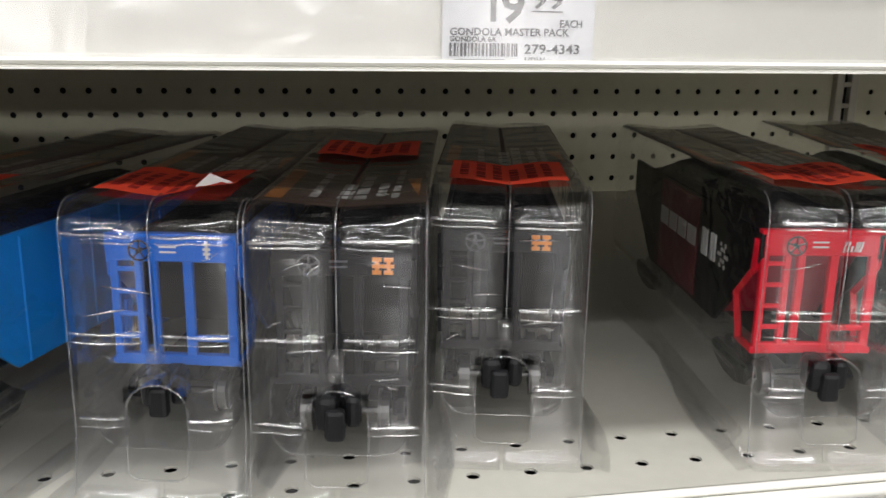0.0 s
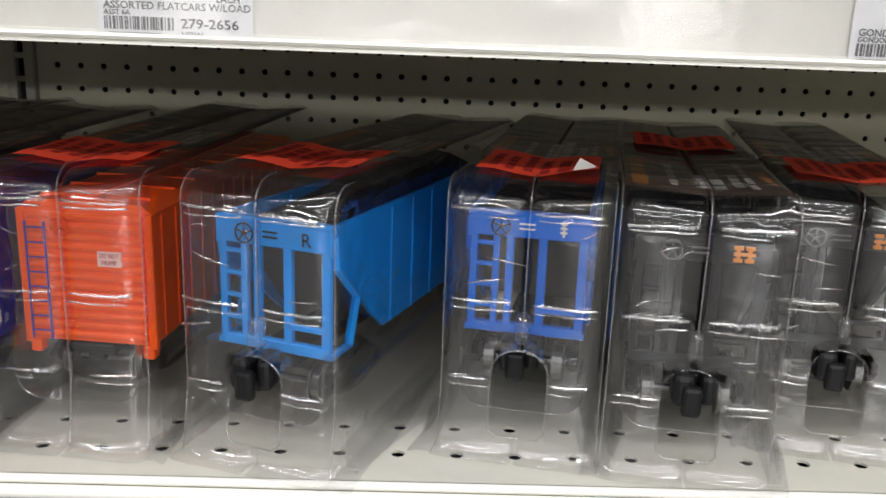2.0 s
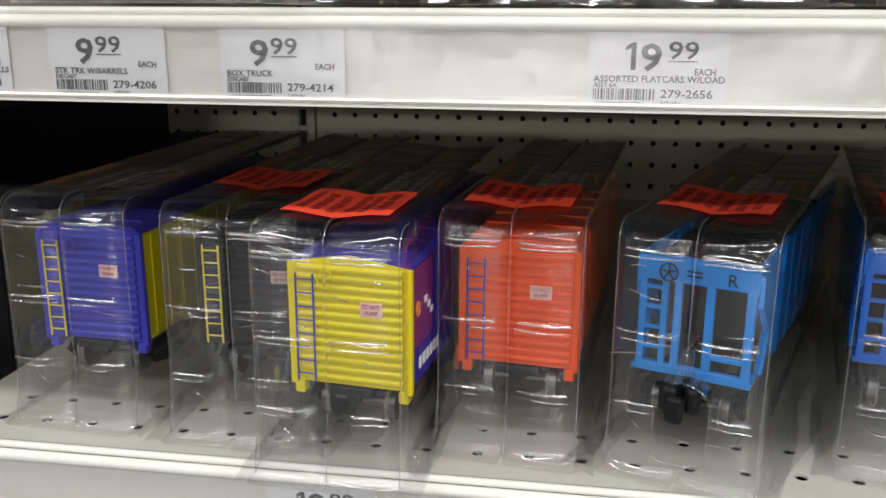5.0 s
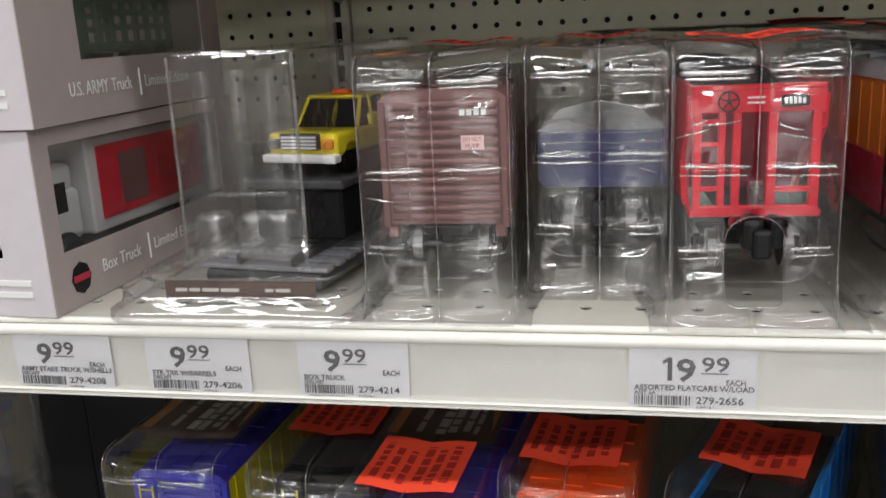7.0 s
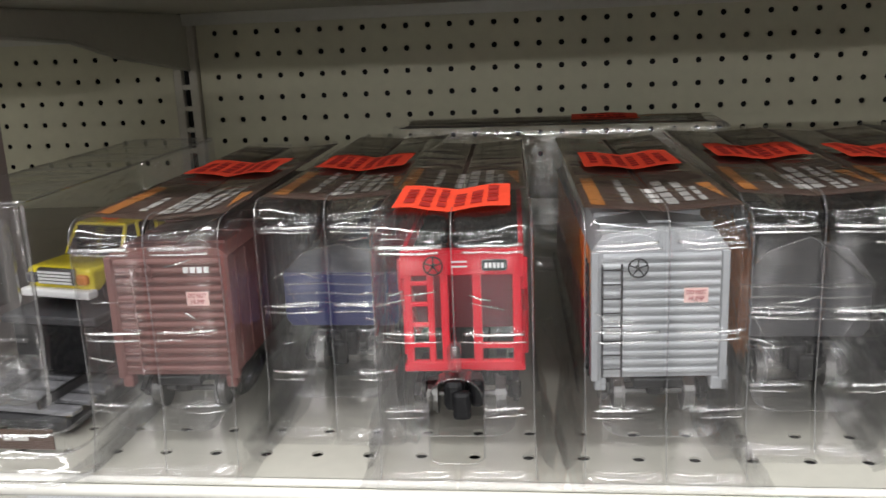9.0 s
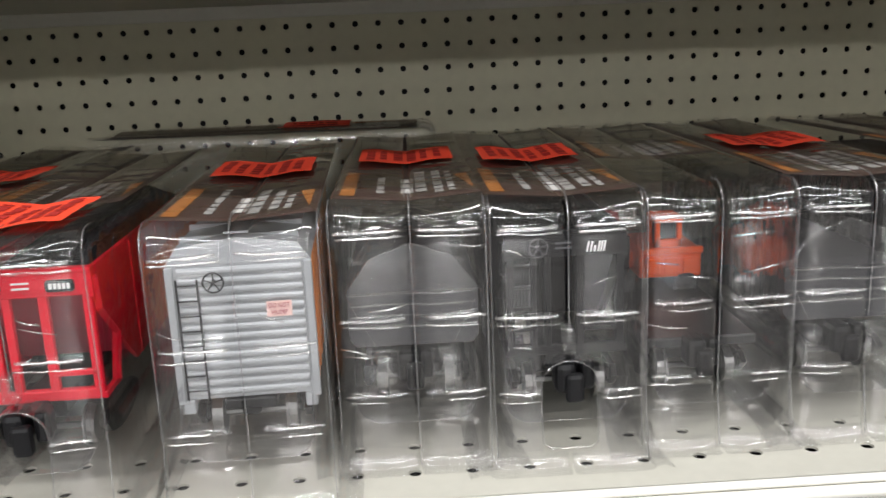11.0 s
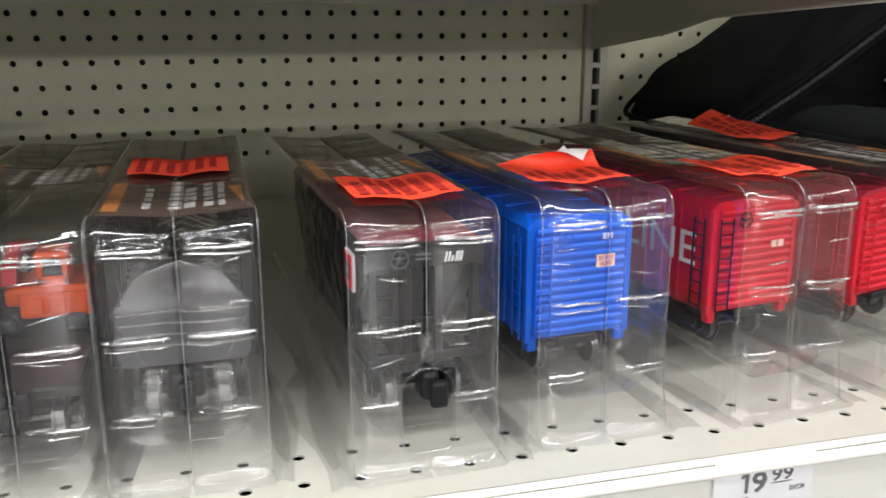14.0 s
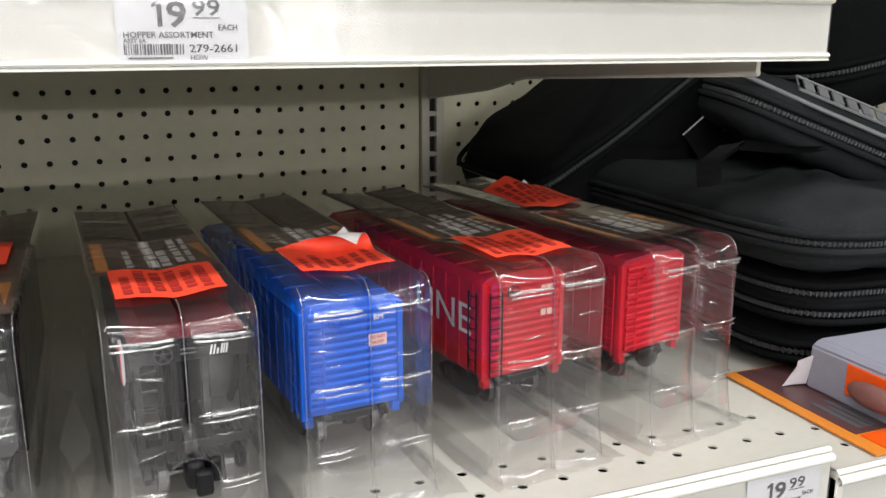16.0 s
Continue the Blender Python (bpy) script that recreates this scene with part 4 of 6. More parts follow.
def covered_car(x, y, turn, z, hood, body, label, zb=0.052, zs=0.070, zt=0.0895, w=0.056, length=0.2, ribbed=False):
    """A low car under a faceted hood."""
    car = thing("toy_covered_car", pose(x, y, z, 0, 0, turn), label, "toy train car", "toy train cars")
    h = w / 2
    bm = bmesh.new()
    poly_prism(bm, [(-h * 0.9, zb - 0.002), (h * 0.9, zb - 0.002), (h, zb + 0.002), (h, zs), (-h, zs), (-h, zb + 0.002)], 0, length)
    part("body", bm, body, car)
    bm = bmesh.new()
    poly_prism(bm, [(-h - 0.001, zs), (h + 0.001, zs), (h * 0.62, zs + (zt - zs) * 0.72), (0, zt), (-h * 0.62, zs + (zt - zs) * 0.72)], -0.002, length)
    hd = part("hood", bm, hood, car, "clear formed cover over the load")
    bm = bmesh.new()
    for k in range(4):
        zz = zs - 0.001 - k * 0.0052
        tube(bm, [(-h * 0.96, -0.0012, zz), (-h * 0.3, -0.0016, zz + 0.0008), (h * 0.4, -0.0014, zz - 0.0004), (h * 0.96, -0.0012, zz + 0.0003)], 0.0006, 5)
    outline = [(-h - 0.001, zs), (-h * 0.62, zs + (zt - zs) * 0.72), (0, zt), (h * 0.62, zs + (zt - zs) * 0.72), (h + 0.001, zs), (h * 0.55, zb - 0.004), (-h * 0.55, zb - 0.004)]
    tube(bm, [(a, -0.0022, b) for a, b in outline], 0.0005, 5, True)
    part("hood_ridge", bm, FOLD, hd)
    bm = bmesh.new()
    for a in (-0.014, 0.004, 0.016):
        block(bm, a - 0.006, a + 0.006, -0.004, 0.010, zb - 0.022, zb - 0.006, 0.0035, 3)
    part("wheel_pocket", bm, FOLD, hd, "clear pockets over the wheels", smooth=True)
    if ribbed:
        for s in (-1, 1):
            bm = bmesh.new()
            for k in range(16):
                yy = 0.012 + k * 0.0115
                block(bm, s * (h + 0.0005) - 0.003, s * (h + 0.0005) + 0.003, yy - 0.0036, yy + 0.0036, 0.045, 0.108, 0.0009)
            part("ribbed_load", bm, BLACK, car, "black ribbed load")
    bm = bmesh.new()
    block(bm, -0.012, 0.012, 0, length, zb - 0.016, zb - 0.011, 0.0008)
    part("underframe", bm, BLACK, car)
    truck_frame(car, 0.032)
    truck_frame(car, length - 0.032)
    coupler(car, 0.0, 0.004)
    return car

# ---- lower shelf: packages and their cars ----
L = Z_LOW + 0.0003
CLEAR = "clear clamshell holding a "
package(0.077, 0.030, -3, L, CLEAR + "blue boxcar", None, seed=11, card_at=0.03)
boxcar(0.082, 0.046, -3, L, VIOLET_BLUE, YELLOW, INDIGO, "violet-blue toy boxcar with yellow sides", YELLOW)
package(0.166, 0.024, -2, L, CLEAR + "black boxcar with yellow ladders", 0.042, seed=12, card_at=0.1)
boxcar(0.168, 0.050, -2, L, BLACK_CAR, BLACK_CAR, BLACK_CAR, "black toy boxcar with yellow ladders", YELLOW, label_at=(0.016, 0.079))
package(0.2225, -0.008, -4, L, CLEAR + "yellow boxcar, jutting over the shelf edge", 0.017, seed=13, card_at=0.075)
yellow_car = boxcar(0.2300, 0.008, -7, L, YELLOW, INDIGO, INDIGO, "yellow-ended toy boxcar with purple and blue sides", INDIGO, door_mat=PURPLE)
package(0.3005, 0.030, -7, L, CLEAR + "orange boxcar", 0.014, seed=14, card_at=0.072)
boxcar(0.3045, 0.047, -7, L, ORANGE, ORANGE, ORANGE, "orange toy boxcar with a dark blue ladder", INDIGO)
package(0.3815, 0.018, -20, L, CLEAR + "sky-blue hopper car", 0.030, True, seed=15, card_at=0.09)
hopper(0.3860, 0.035, -22, L, CYAN, "sky-blue toy hopper car", DARK_GREY, CYAN, mark="letter", mark_mat=BLACK)
package(0.4905, 0.032, -13, L, CLEAR + "blue hopper car", 0.014, True, curl="dogear", seed=16, card_at=0.072)
hopper(0.4950, 0.064, -13, L, BLUE, "blue toy hopper car", BLACK_CAR, BLUE, mark="disc")
package(0.5595, 0.016, -11, L, CLEAR + "black hopper car with an orange emblem", 0.125, True, seed=17)
hopper(0.5630, 0.032, -11, L, BLACK_CAR, "black toy hopper car with a small orange emblem", mark="logo", mark_mat=SIDE_ORANGE)
package(0.6330, 0.043, -13, L, CLEAR + "black hopper car with an orange emblem", 0.014, True, seed=18, card_at=0.072)
hopper(0.6360, 0.062, -13, L, BLACK_CAR, "black toy hopper car with a small orange emblem", mark="logo", mark_mat=SIDE_ORANGE)
package(0.7745, 0.020, -8, L, CLEAR + "red and black hopper car", 0.022, True, seed=19, card_at=0.08)
nk = hopper(0.7745, 0.038, -8, L, RED, "red-ended toy hopper car with black and maroon sides", DARK_RED, BLACK_CAR, mark="bars")
package(0.8640, 0.050, -15, L, CLEAR + "black hopper car", 0.05, True, seed=20, card_at=0.11)
hopper(0.8670, 0.068, -15, L, BLACK_CAR, "black toy hopper car", mark="bars")
# side paint of the red and black hopper
bm = bmesh.new()
block(bm, -0.0283, -0.0272, 0.082, 0.150, 0.046, 0.099)
part("side_stripe", bm, MAROON, nk, "maroon side band")
bm = bmesh.new()
for k in range(4):
    block(bm, -0.0287, -0.0282, 0.083 + k * 0.017, 0.097 + k * 0.017, 0.073, 0.083)
for k, (a, wd) in enumerate(((0.054, 0.0075), (0.066, 0.0085))):
    block(bm, -0.0283, -0.0274, a, a + wd * 0.35, 0.072, 0.086)
    block(bm, -0.0283, -0.0274, a + wd * 0.6, a + wd, 0.072, 0.086)
part("side_lettering_bar", bm, WHITE, nk, "white lettering bars")
bm = bmesh.new()
for k in range(6):
    q = k * math.tau / 6
    for r in (0.0032, 0.0062):
        block(bm, -0.0280, -0.0273, 0.044 + r * math.cos(q) - 0.0009, 0.044 + r * math.cos(q) + 0.0009, 0.078 + r * math.sin(q) - 0.0009, 0.078 + r * math.sin(q) + 0.0009)
part("side_emblem", bm, CARD_WHITE, nk, "pale snowflake emblem")
# side paint of the yellow boxcar
bm = bmesh.new()
block(bm, 0.0288, 0.0296, 0.004, 0.034, 0.060, 0.098)
part("side_panel", bm, PURPLE, yellow_car, "purple side panel")
bm = bmesh.new()
for k in range(6):
    block(bm, 0.0294, 0.0299, 0.012 + k * 0.006, 0.0155 + k * 0.006, 0.048, 0.0535)
for k in range(3):
    block(bm, 0.0297, 0.0301, 0.020 + k * 0.005, 0.024 + k * 0.005, 0.078 - k * 0.004, 0.081 - k * 0.004)
part("side_lettering_bar", bm, WHITE, yellow_car, "white lettering bars")
bm = bmesh.new()
tube(bm, [(0.0298, 0.010 + 0.0026 * math.cos(q * math.tau / 12), 0.078 + 0.0034 * math.sin(q * math.tau / 12)) for q in range(12)], 0.0005, 5, True)
block(bm, 0.0296, 0.0300, 0.009, 0.011, 0.0765, 0.0795)
part("side_emblem", bm, SIDE_ORANGE, yellow_car, "small gold emblem")

# ---- middle shelf ----
M = Z_MID + 0.0003
package(0.2465, 0.010, 1, M, CLEAR + "brown boxcar", 0.118, seed=22)
brown = boxcar(0.2480, 0.029, 1, M, BROWN, BROWN, BROWN, "oxide-brown toy boxcar with a small placard", BROWN, label_at=(0.014, 0.079))
package(0.3185, 0.050, 0, M, CLEAR + "navy covered car", 0.088, seed=23)
covered_car(0.3180, 0.080, 0, M, PLASTIC, NAVY, "navy toy car under a clear formed cover", 0.050, 0.077, 0.0925, 0.061)
package(0.3835, 0.008, 2, M, CLEAR + "red hopper car", 0.010, True, seed=24, card_at=0.066)
hopper(0.3860, 0.028, 2, M, RED, "red toy hopper car with a small black plate", DARK_RED, RED, mark="plate")
package(0.4740, 0.010, 2, M, CLEAR + "silver-ended boxcar", 0.112, seed=25)
silver_car = boxcar(0.4730, 0.029, 3, M, SILVER, SIDE_ORANGE, SILVER, "silver-ended toy boxcar with orange and maroon sides", BLACK, label_at=(0.0155, 0.079), peak=0.017, ribs=14)
package(0.5440, 0.038, 0, M, CLEAR + "dark grey covered car", 0.108, seed=26)
covered_car(0.5440, 0.062, 0, M, PLASTIC, DARK_GREY, "dark grey toy car under a clear formed cover", 0.050, 0.074, 0.097, 0.060)
package(0.6100, 0.030, 0, M, CLEAR + "black hopper car", 0.104, True, seed=27)
hopper(0.6125, 0.050, 0, M, BLACK_CAR, "black toy hopper car with a white road mark", side_mat=BLACK_CAR, mark="bars")
package(0.6790, 0.040, 0, M, CLEAR + "flatcar with an orange excavator", None, seed=28, card_at=0.10)
package(0.7480, 0.043, 0, M, CLEAR + "grey covered car", 0.100, seed=29)
covered_car(0.7480, 0.066, 0, M, PLASTIC, DARK_GREY, "dark grey toy car with ribbed black sides under a clear cover", 0.050, 0.074, 0.097, 0.058, ribbed=True)
package(0.8520, 0.032, 3, M, CLEAR + "black hopper car with maroon roof", 0.022, True, seed=30, card_at=0.08)
rn = hopper(0.8560, 0.051, 3, M, BLACK_CAR, "black toy hopper car with a maroon roof", roof_mat=MAROON, mark="bars")
package(0.9430, 0.042, 4, M, CLEAR + "blue boxcar, its label peeling", 0.028, curl="corner", seed=31, card_at=0.085)
blue_car = boxcar(0.9420, 0.074, 6, M, BOX_BLUE, BOX_BLUE, BOX_BLUE, "bright blue toy boxcar with a pink placard", BOX_BLUE, label_at=(0.0145, 0.079))
package(1.0480, 0.043, 7, M, CLEAR + "red boxcar with white side lettering", 0.020, seed=32, card_at=0.078)
line_car = boxcar(1.0530, 0.090, 9, M, BOX_RED, BOX_RED, BOX_RED, "red toy boxcar with white side lettering", BLACK, label_at=None)
package(1.1500, 0.052, 11, M, CLEAR + "second red boxcar", 0.135, curl="peak", seed=33, card_at=0.035)
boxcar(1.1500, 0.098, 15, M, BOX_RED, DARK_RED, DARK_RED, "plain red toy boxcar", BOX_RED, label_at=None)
lettering("side_word", "LINE", 0.027, -0.078, 0.065, WHITE, line_car, -0.0300, 0.066, turn=pose(0, 0, 0, 0, 0, -90))
lettering("end_word", "BM", 0.0045, 0.012, 0.0905, WHITE, blue_car, -0.0012)
bm = bmesh.new()
block(bm, 0.012, 0.0155, -0.0012, -0.0004, 0.0745, 0.0785)
block(bm, 0.0165, 0.0205, -0.0012, -0.0004, 0.0745, 0.0785)
block(bm, 0.012, 0.0150, -0.0012, -0.0004, 0.0915, 0.0935)
block(bm, 0.0160, 0.0205, -0.0012, -0.0004, 0.0915, 0.0935)
part("stencil_plate", bm, PINK, line_car, "pale stencilled plates")
bm = bmesh.new()
for k in range(4):
    block(bm, 0.0085 + k * 0.0033, 0.0108 + k * 0.0033, -0.0012, -0.0004, 0.0915, 0.0942)
part("road_mark", bm, WHITE, brown, "white road lettering bars")
# the red square on the black hopper's side
bm = bmesh.new()
block(bm, -0.0297, -0.0282, 0.020, 0.037, 0.074, 0.092)
sq = part("side_plate", bm, WHITE, rn, "red square side emblem")
bm = bmesh.new()
block(bm, -0.0301, -0.0290, 0.0208, 0.0362, 0.0748, 0.0912)
part("plate_field", bm, RED, sq)
bm = bmesh.new()
block(bm, -0.0305, -0.0298, 0.0245, 0.0325, 0.079, 0.087, 0, 1)
part("plate_diamond", bm, BLACK, sq)
bm = bmesh.new()
block(bm, -0.0308, -0.0302, 0.0250, 0.0320, 0.0812, 0.0848)
part("plate_bar", bm, GREY, sq)

bm = bmesh.new()
block(bm, -0.0300, -0.0286, 0.003, 0.222, 0.041, 0.066)
part("side_band", bm, DARK_RED, silver_car, "maroon lower side band")

# a package lying further back behind the row
package(0.5700, 0.385, 88, M, CLEAR + "dark freight car, lying crosswise behind the row", 0.07, seed=41)


def excavator_flatcar(x, y, z):
    car = thing("toy_flatcar", pose(x, y, z), "dark toy flatcar carrying an orange excavator", "toy train car", "toy train cars")
    bm = bmesh.new()
    block(bm, -0.027, 0.027, 0, 0.2, 0.0405, 0.0455, 0.0008)
    part("deck", bm, BLACK, car)
    truck_frame(car, 0.03)
    truck_frame(car, 0.17)
    coupler(car, 0.0, 0.004)
    ex = thing("toy_excavator", pose(x, y + 0.072, z + 0.0458), "orange toy excavator on the flatcar", "toy excavator")
    for s in (-1, 1):
        bm = bmesh.new()
        block(bm, s * 0.017 - 0.006, s * 0.017 + 0.006, 0, 0.05, 0, 0.010, 0.004, 3)
        for k in range(11):
            block(bm, s * 0.017 - 0.0064, s * 0.017 + 0.0064, 0.004 + k * 0.0041, 0.0062 + k * 0.0041, -0.0002, 0.0104)
        part("crawler_track", bm, DARK_GREY, ex)
    bm = bmesh.new()
    block(bm, -0.009, 0.0255, 0.002, 0.046, 0.0075, 0.0235, 0.0016, 2)
    block(bm, -0.0095, 0.026, 0.0005, 0.004, 0.0205, 0.0245, 0.0008)
    block(bm, -0.018, -0.008, 0.014, 0.050, 0.0105, 0.020, 0.002, 2)
    part("house", bm, ORANGE, ex)
    bm = bmesh.new()
    for k in range(3):
        block(bm, -0.006 + k * 0.0105, 0.0025 + k * 0.0105, 0.0006, 0.0024, 0.0098, 0.0185, 0.0005)
    part("engine_panel", bm, ORANGE, ex)
    bm = bmesh.new()
    for a, b in ((0.0005, 0.0030), (0.0125, 0.0150)):
        for c, d in ((0.004, 0.007), (0.019, 0.022)):
            block(bm, a, b, c, d, 0.0235, 0.0385, 0.0004)
    block(bm, 0.0, 0.0155, 0.0035, 0.0225, 0.0375, 0.0410, 0.0012, 2)
    block(bm, 0.0005, 0.015, 0.004, 0.006, 0.0235, 0.0285, 0.0004)
    part("cab", bm, ORANGE, ex)
    bm = bmesh.new()
    block(bm, 0.0030, 0.0125, 0.0065, 0.019, 0.0238, 0.0375)
    part("cab_glass", bm, BLACK, ex)
    bm = bmesh.new()
    poly = [(0.016, 0.028), (0.020, 0.040), (0.040, 0.052), (0.075, 0.044), (0.105, 0.018), (0.100, 0.015), (0.072, 0.036), (0.042, 0.043), (0.026, 0.034), (0.024, 0.026)]
    a = [bm.verts.new((-0.019, yy, zz * 0.74)) for yy, zz in poly]
    b = [bm.verts.new((-0.012, yy, zz * 0.74)) for yy, zz in poly]
    bm.faces.new(a)
    bm.faces.new(b[::-1])
    for k in range(len(a)):
        bm.faces.new((a[k], a[k - 1], b[k - 1], b[k]))
    bmesh.ops.recalc_face_normals(bm, faces=bm.faces)
    part("boom", bm, BOX_RED, ex)
    bm = bmesh.new()
    block(bm, -0.023, -0.008, 0.095, 0.118, 0.001, 0.018, 0.004, 2)
    part("bucket", bm, DARK_GREY, ex)


excavator_flatcar(0.6765, 0.058, M)


# ---- the boxed toy truck on a track, under a tall clear cover ----
def truck_blister():
    t = thing("blister_package", pose(0.1420, 0.0, M), "tall clear blister with a wide base around a toy truck", "package", "clear packages on the shelves")
    bm = bmesh.new()
    x0, x1, y0, y1, zt = -0.0345, 0.0330, 0.040, 0.300, 0.1245

    def ring(inset, z, r, ax0=x0, ax1=x1, ay0=y0, ay1=y1):
        out = []
        for cx, cy, q in ((ax1 - inset - r, ay1 - inset - r, 0), (ax0 + inset + r, ay1 - inset - r, 90), (ax0 + inset + r, ay0 + inset + r, 180), (ax1 - inset - r, ay0 + inset + r, 270)):
            for k in range(5):
                a = math.radians(q + k * 22.5)
                out.append((cx + r * math.cos(a), cy + r * math.sin(a), z))
        return out
    rows = [ring(-0.004, 0.018, 0.006), ring(-0.002, 0.030, 0.005), ring(0.0, 0.055, 0.005), ring(0.0, 0.090, 0.005), ring(0.001, zt - 0.003, 0.005), ring(0.003, zt, 0.004)]
    vs = sheet(bm, rows, True)
    bm.faces.new(vs[-1])
    part("cover", bm, PLASTIC, t, smooth=False)
    bm = bmesh.new()
    for a, b in ((-0.022, -0.012), (-0.006, 0.006), (0.012, 0.022)):
        sheet(bm, [[(a, 0.042, z), (a + 0.0015, 0.047, z), (b - 0.0015, 0.047, z), (b, 0.042, z)] for z in (0.055, 0.08, 0.115)])
    for zz, xa, xb in ((0.024, -0.030, 0.020), (0.054, -0.024, 0.024)):
        tube(bm, [(xa, 0.0405, zz), (xb, 0.0405, zz)], 0.0013, 6)
    for a in (-0.016, 0.006, 0.020):
        block(bm, a - 0.008, a + 0.008, 0.030, 0.046, 0.022, 0.046, 0.004, 3)
    part("cover_ribs", bm, FOLD, t, smooth=True)
    bm = bmesh.new()
    rows = []
    for inset, z, r in ((0.0, 0.0012, 0.022), (-0.0005, 0.005, 0.022), (0.004, 0.0065, 0.020), (0.006, 0.013, 0.018), (0.010, 0.0145, 0.016), (0.014, 0.020, 0.012), (0.030, 0.021, 0.010)):
        rows.append(ring(inset, z, r, -0.060, 0.071, -0.010, 0.345))
    sheet(bm, rows, True)
    part("base_flange", bm, PLASTIC, t, smooth=True)
    for inset, z, r, rad in ((0.0, 0.0022, 0.022, 0.0011), (0.006, 0.013, 0.018, 0.0008), (0.014, 0.020, 0.012, 0.0008)):
        bm = bmesh.new()
        tube(bm, ring(inset, z, r, -0.060, 0.071, -0.010, 0.345), rad, 6, True)
        part("flange_fold", bm, FOLD, t)
    bm = bmesh.new()
    tube(bm, ring(0.002, zt - 0.001, 0.005), 0.0007, 5, True)
    part("cover_fold", bm, CREASE, t)
    for cx in (x0 + 0.0012, x1 - 0.0012):
        bm = bmesh.new()
        tube(bm, [(cx, 0.0385, 0.02), (cx, 0.0400, 0.055), (cx, 0.0408, zt - 0.002)], 0.0010, 6)
        part("cover_fold", bm, CREASE, t)
    base = pose(0.1460, 0.046, M, 0, 0, -8)
    tr = thing("display_track", base @ pose(0, 0, 0.0028), "grey toy track with dark ties under the truck", "toy track")
    bm = bmesh.new()
    block(bm, -0.036, 0.034, 0, 0.25, 0.0, 0.009, 0.003, 2)
    part("roadbed", bm, DARK_GREY, tr)
    for k in range(18):
        bm = bmesh.new()
        block(bm, -0.039, 0.037, 0.001 + k * 0.0138, 0.0098 + k * 0.0138, 0.0092, 0.0120, 0.0006)
        part("tie", bm, TIE, tr)
    for s in (-0.014, 0.018):
        bm = bmesh.new()
        block(bm, s - 0.0012, s + 0.0012, 0.0, 0.25, 0.0122, 0.0175, 0.0004)
        part("rail", bm, STEEL, tr)
    bm = bmesh.new()
    block(bm, -0.040, 0.040, 0.024, 0.0248, 0.0030, 0.0135)
    strip = part("printed_strip", bm, CARD, t, "dark brown printed card strip")
    bm = bmesh.new()
    for a, b in ((-0.034, -0.028), (-0.0265, -0.021), (-0.0195, -0.011), (-0.0095, 0.0), (0.014, 0.018), (0.0195, 0.027)):
        block(bm, a, b, 0.0234, 0.0239, 0.0078, 0.0094)
    part("strip_print", bm, CARD_WHITE, strip)
    ped = thing("display_plinth", base @ pose(0.004, 0.036, 0.0205), "black plinth that lifts the toy truck", "plinth")
    bm = bmesh.new()
    block(bm, -0.027, 0.027, 0, 0.20, 0, 0.0285, 0.0015)
    part("plinth_body", bm, BLACK_CAR, ped)
    bm = bmesh.new()
    block(bm, -0.030, 0.030, -0.004, 0.204, 0.0287, 0.0335, 0.001)
    part("plinth_top", bm, DARK_GREY, ped)
    toy_pickup(base @ pose(0.004, 0.044, 0.0543, 0, 0, -5))


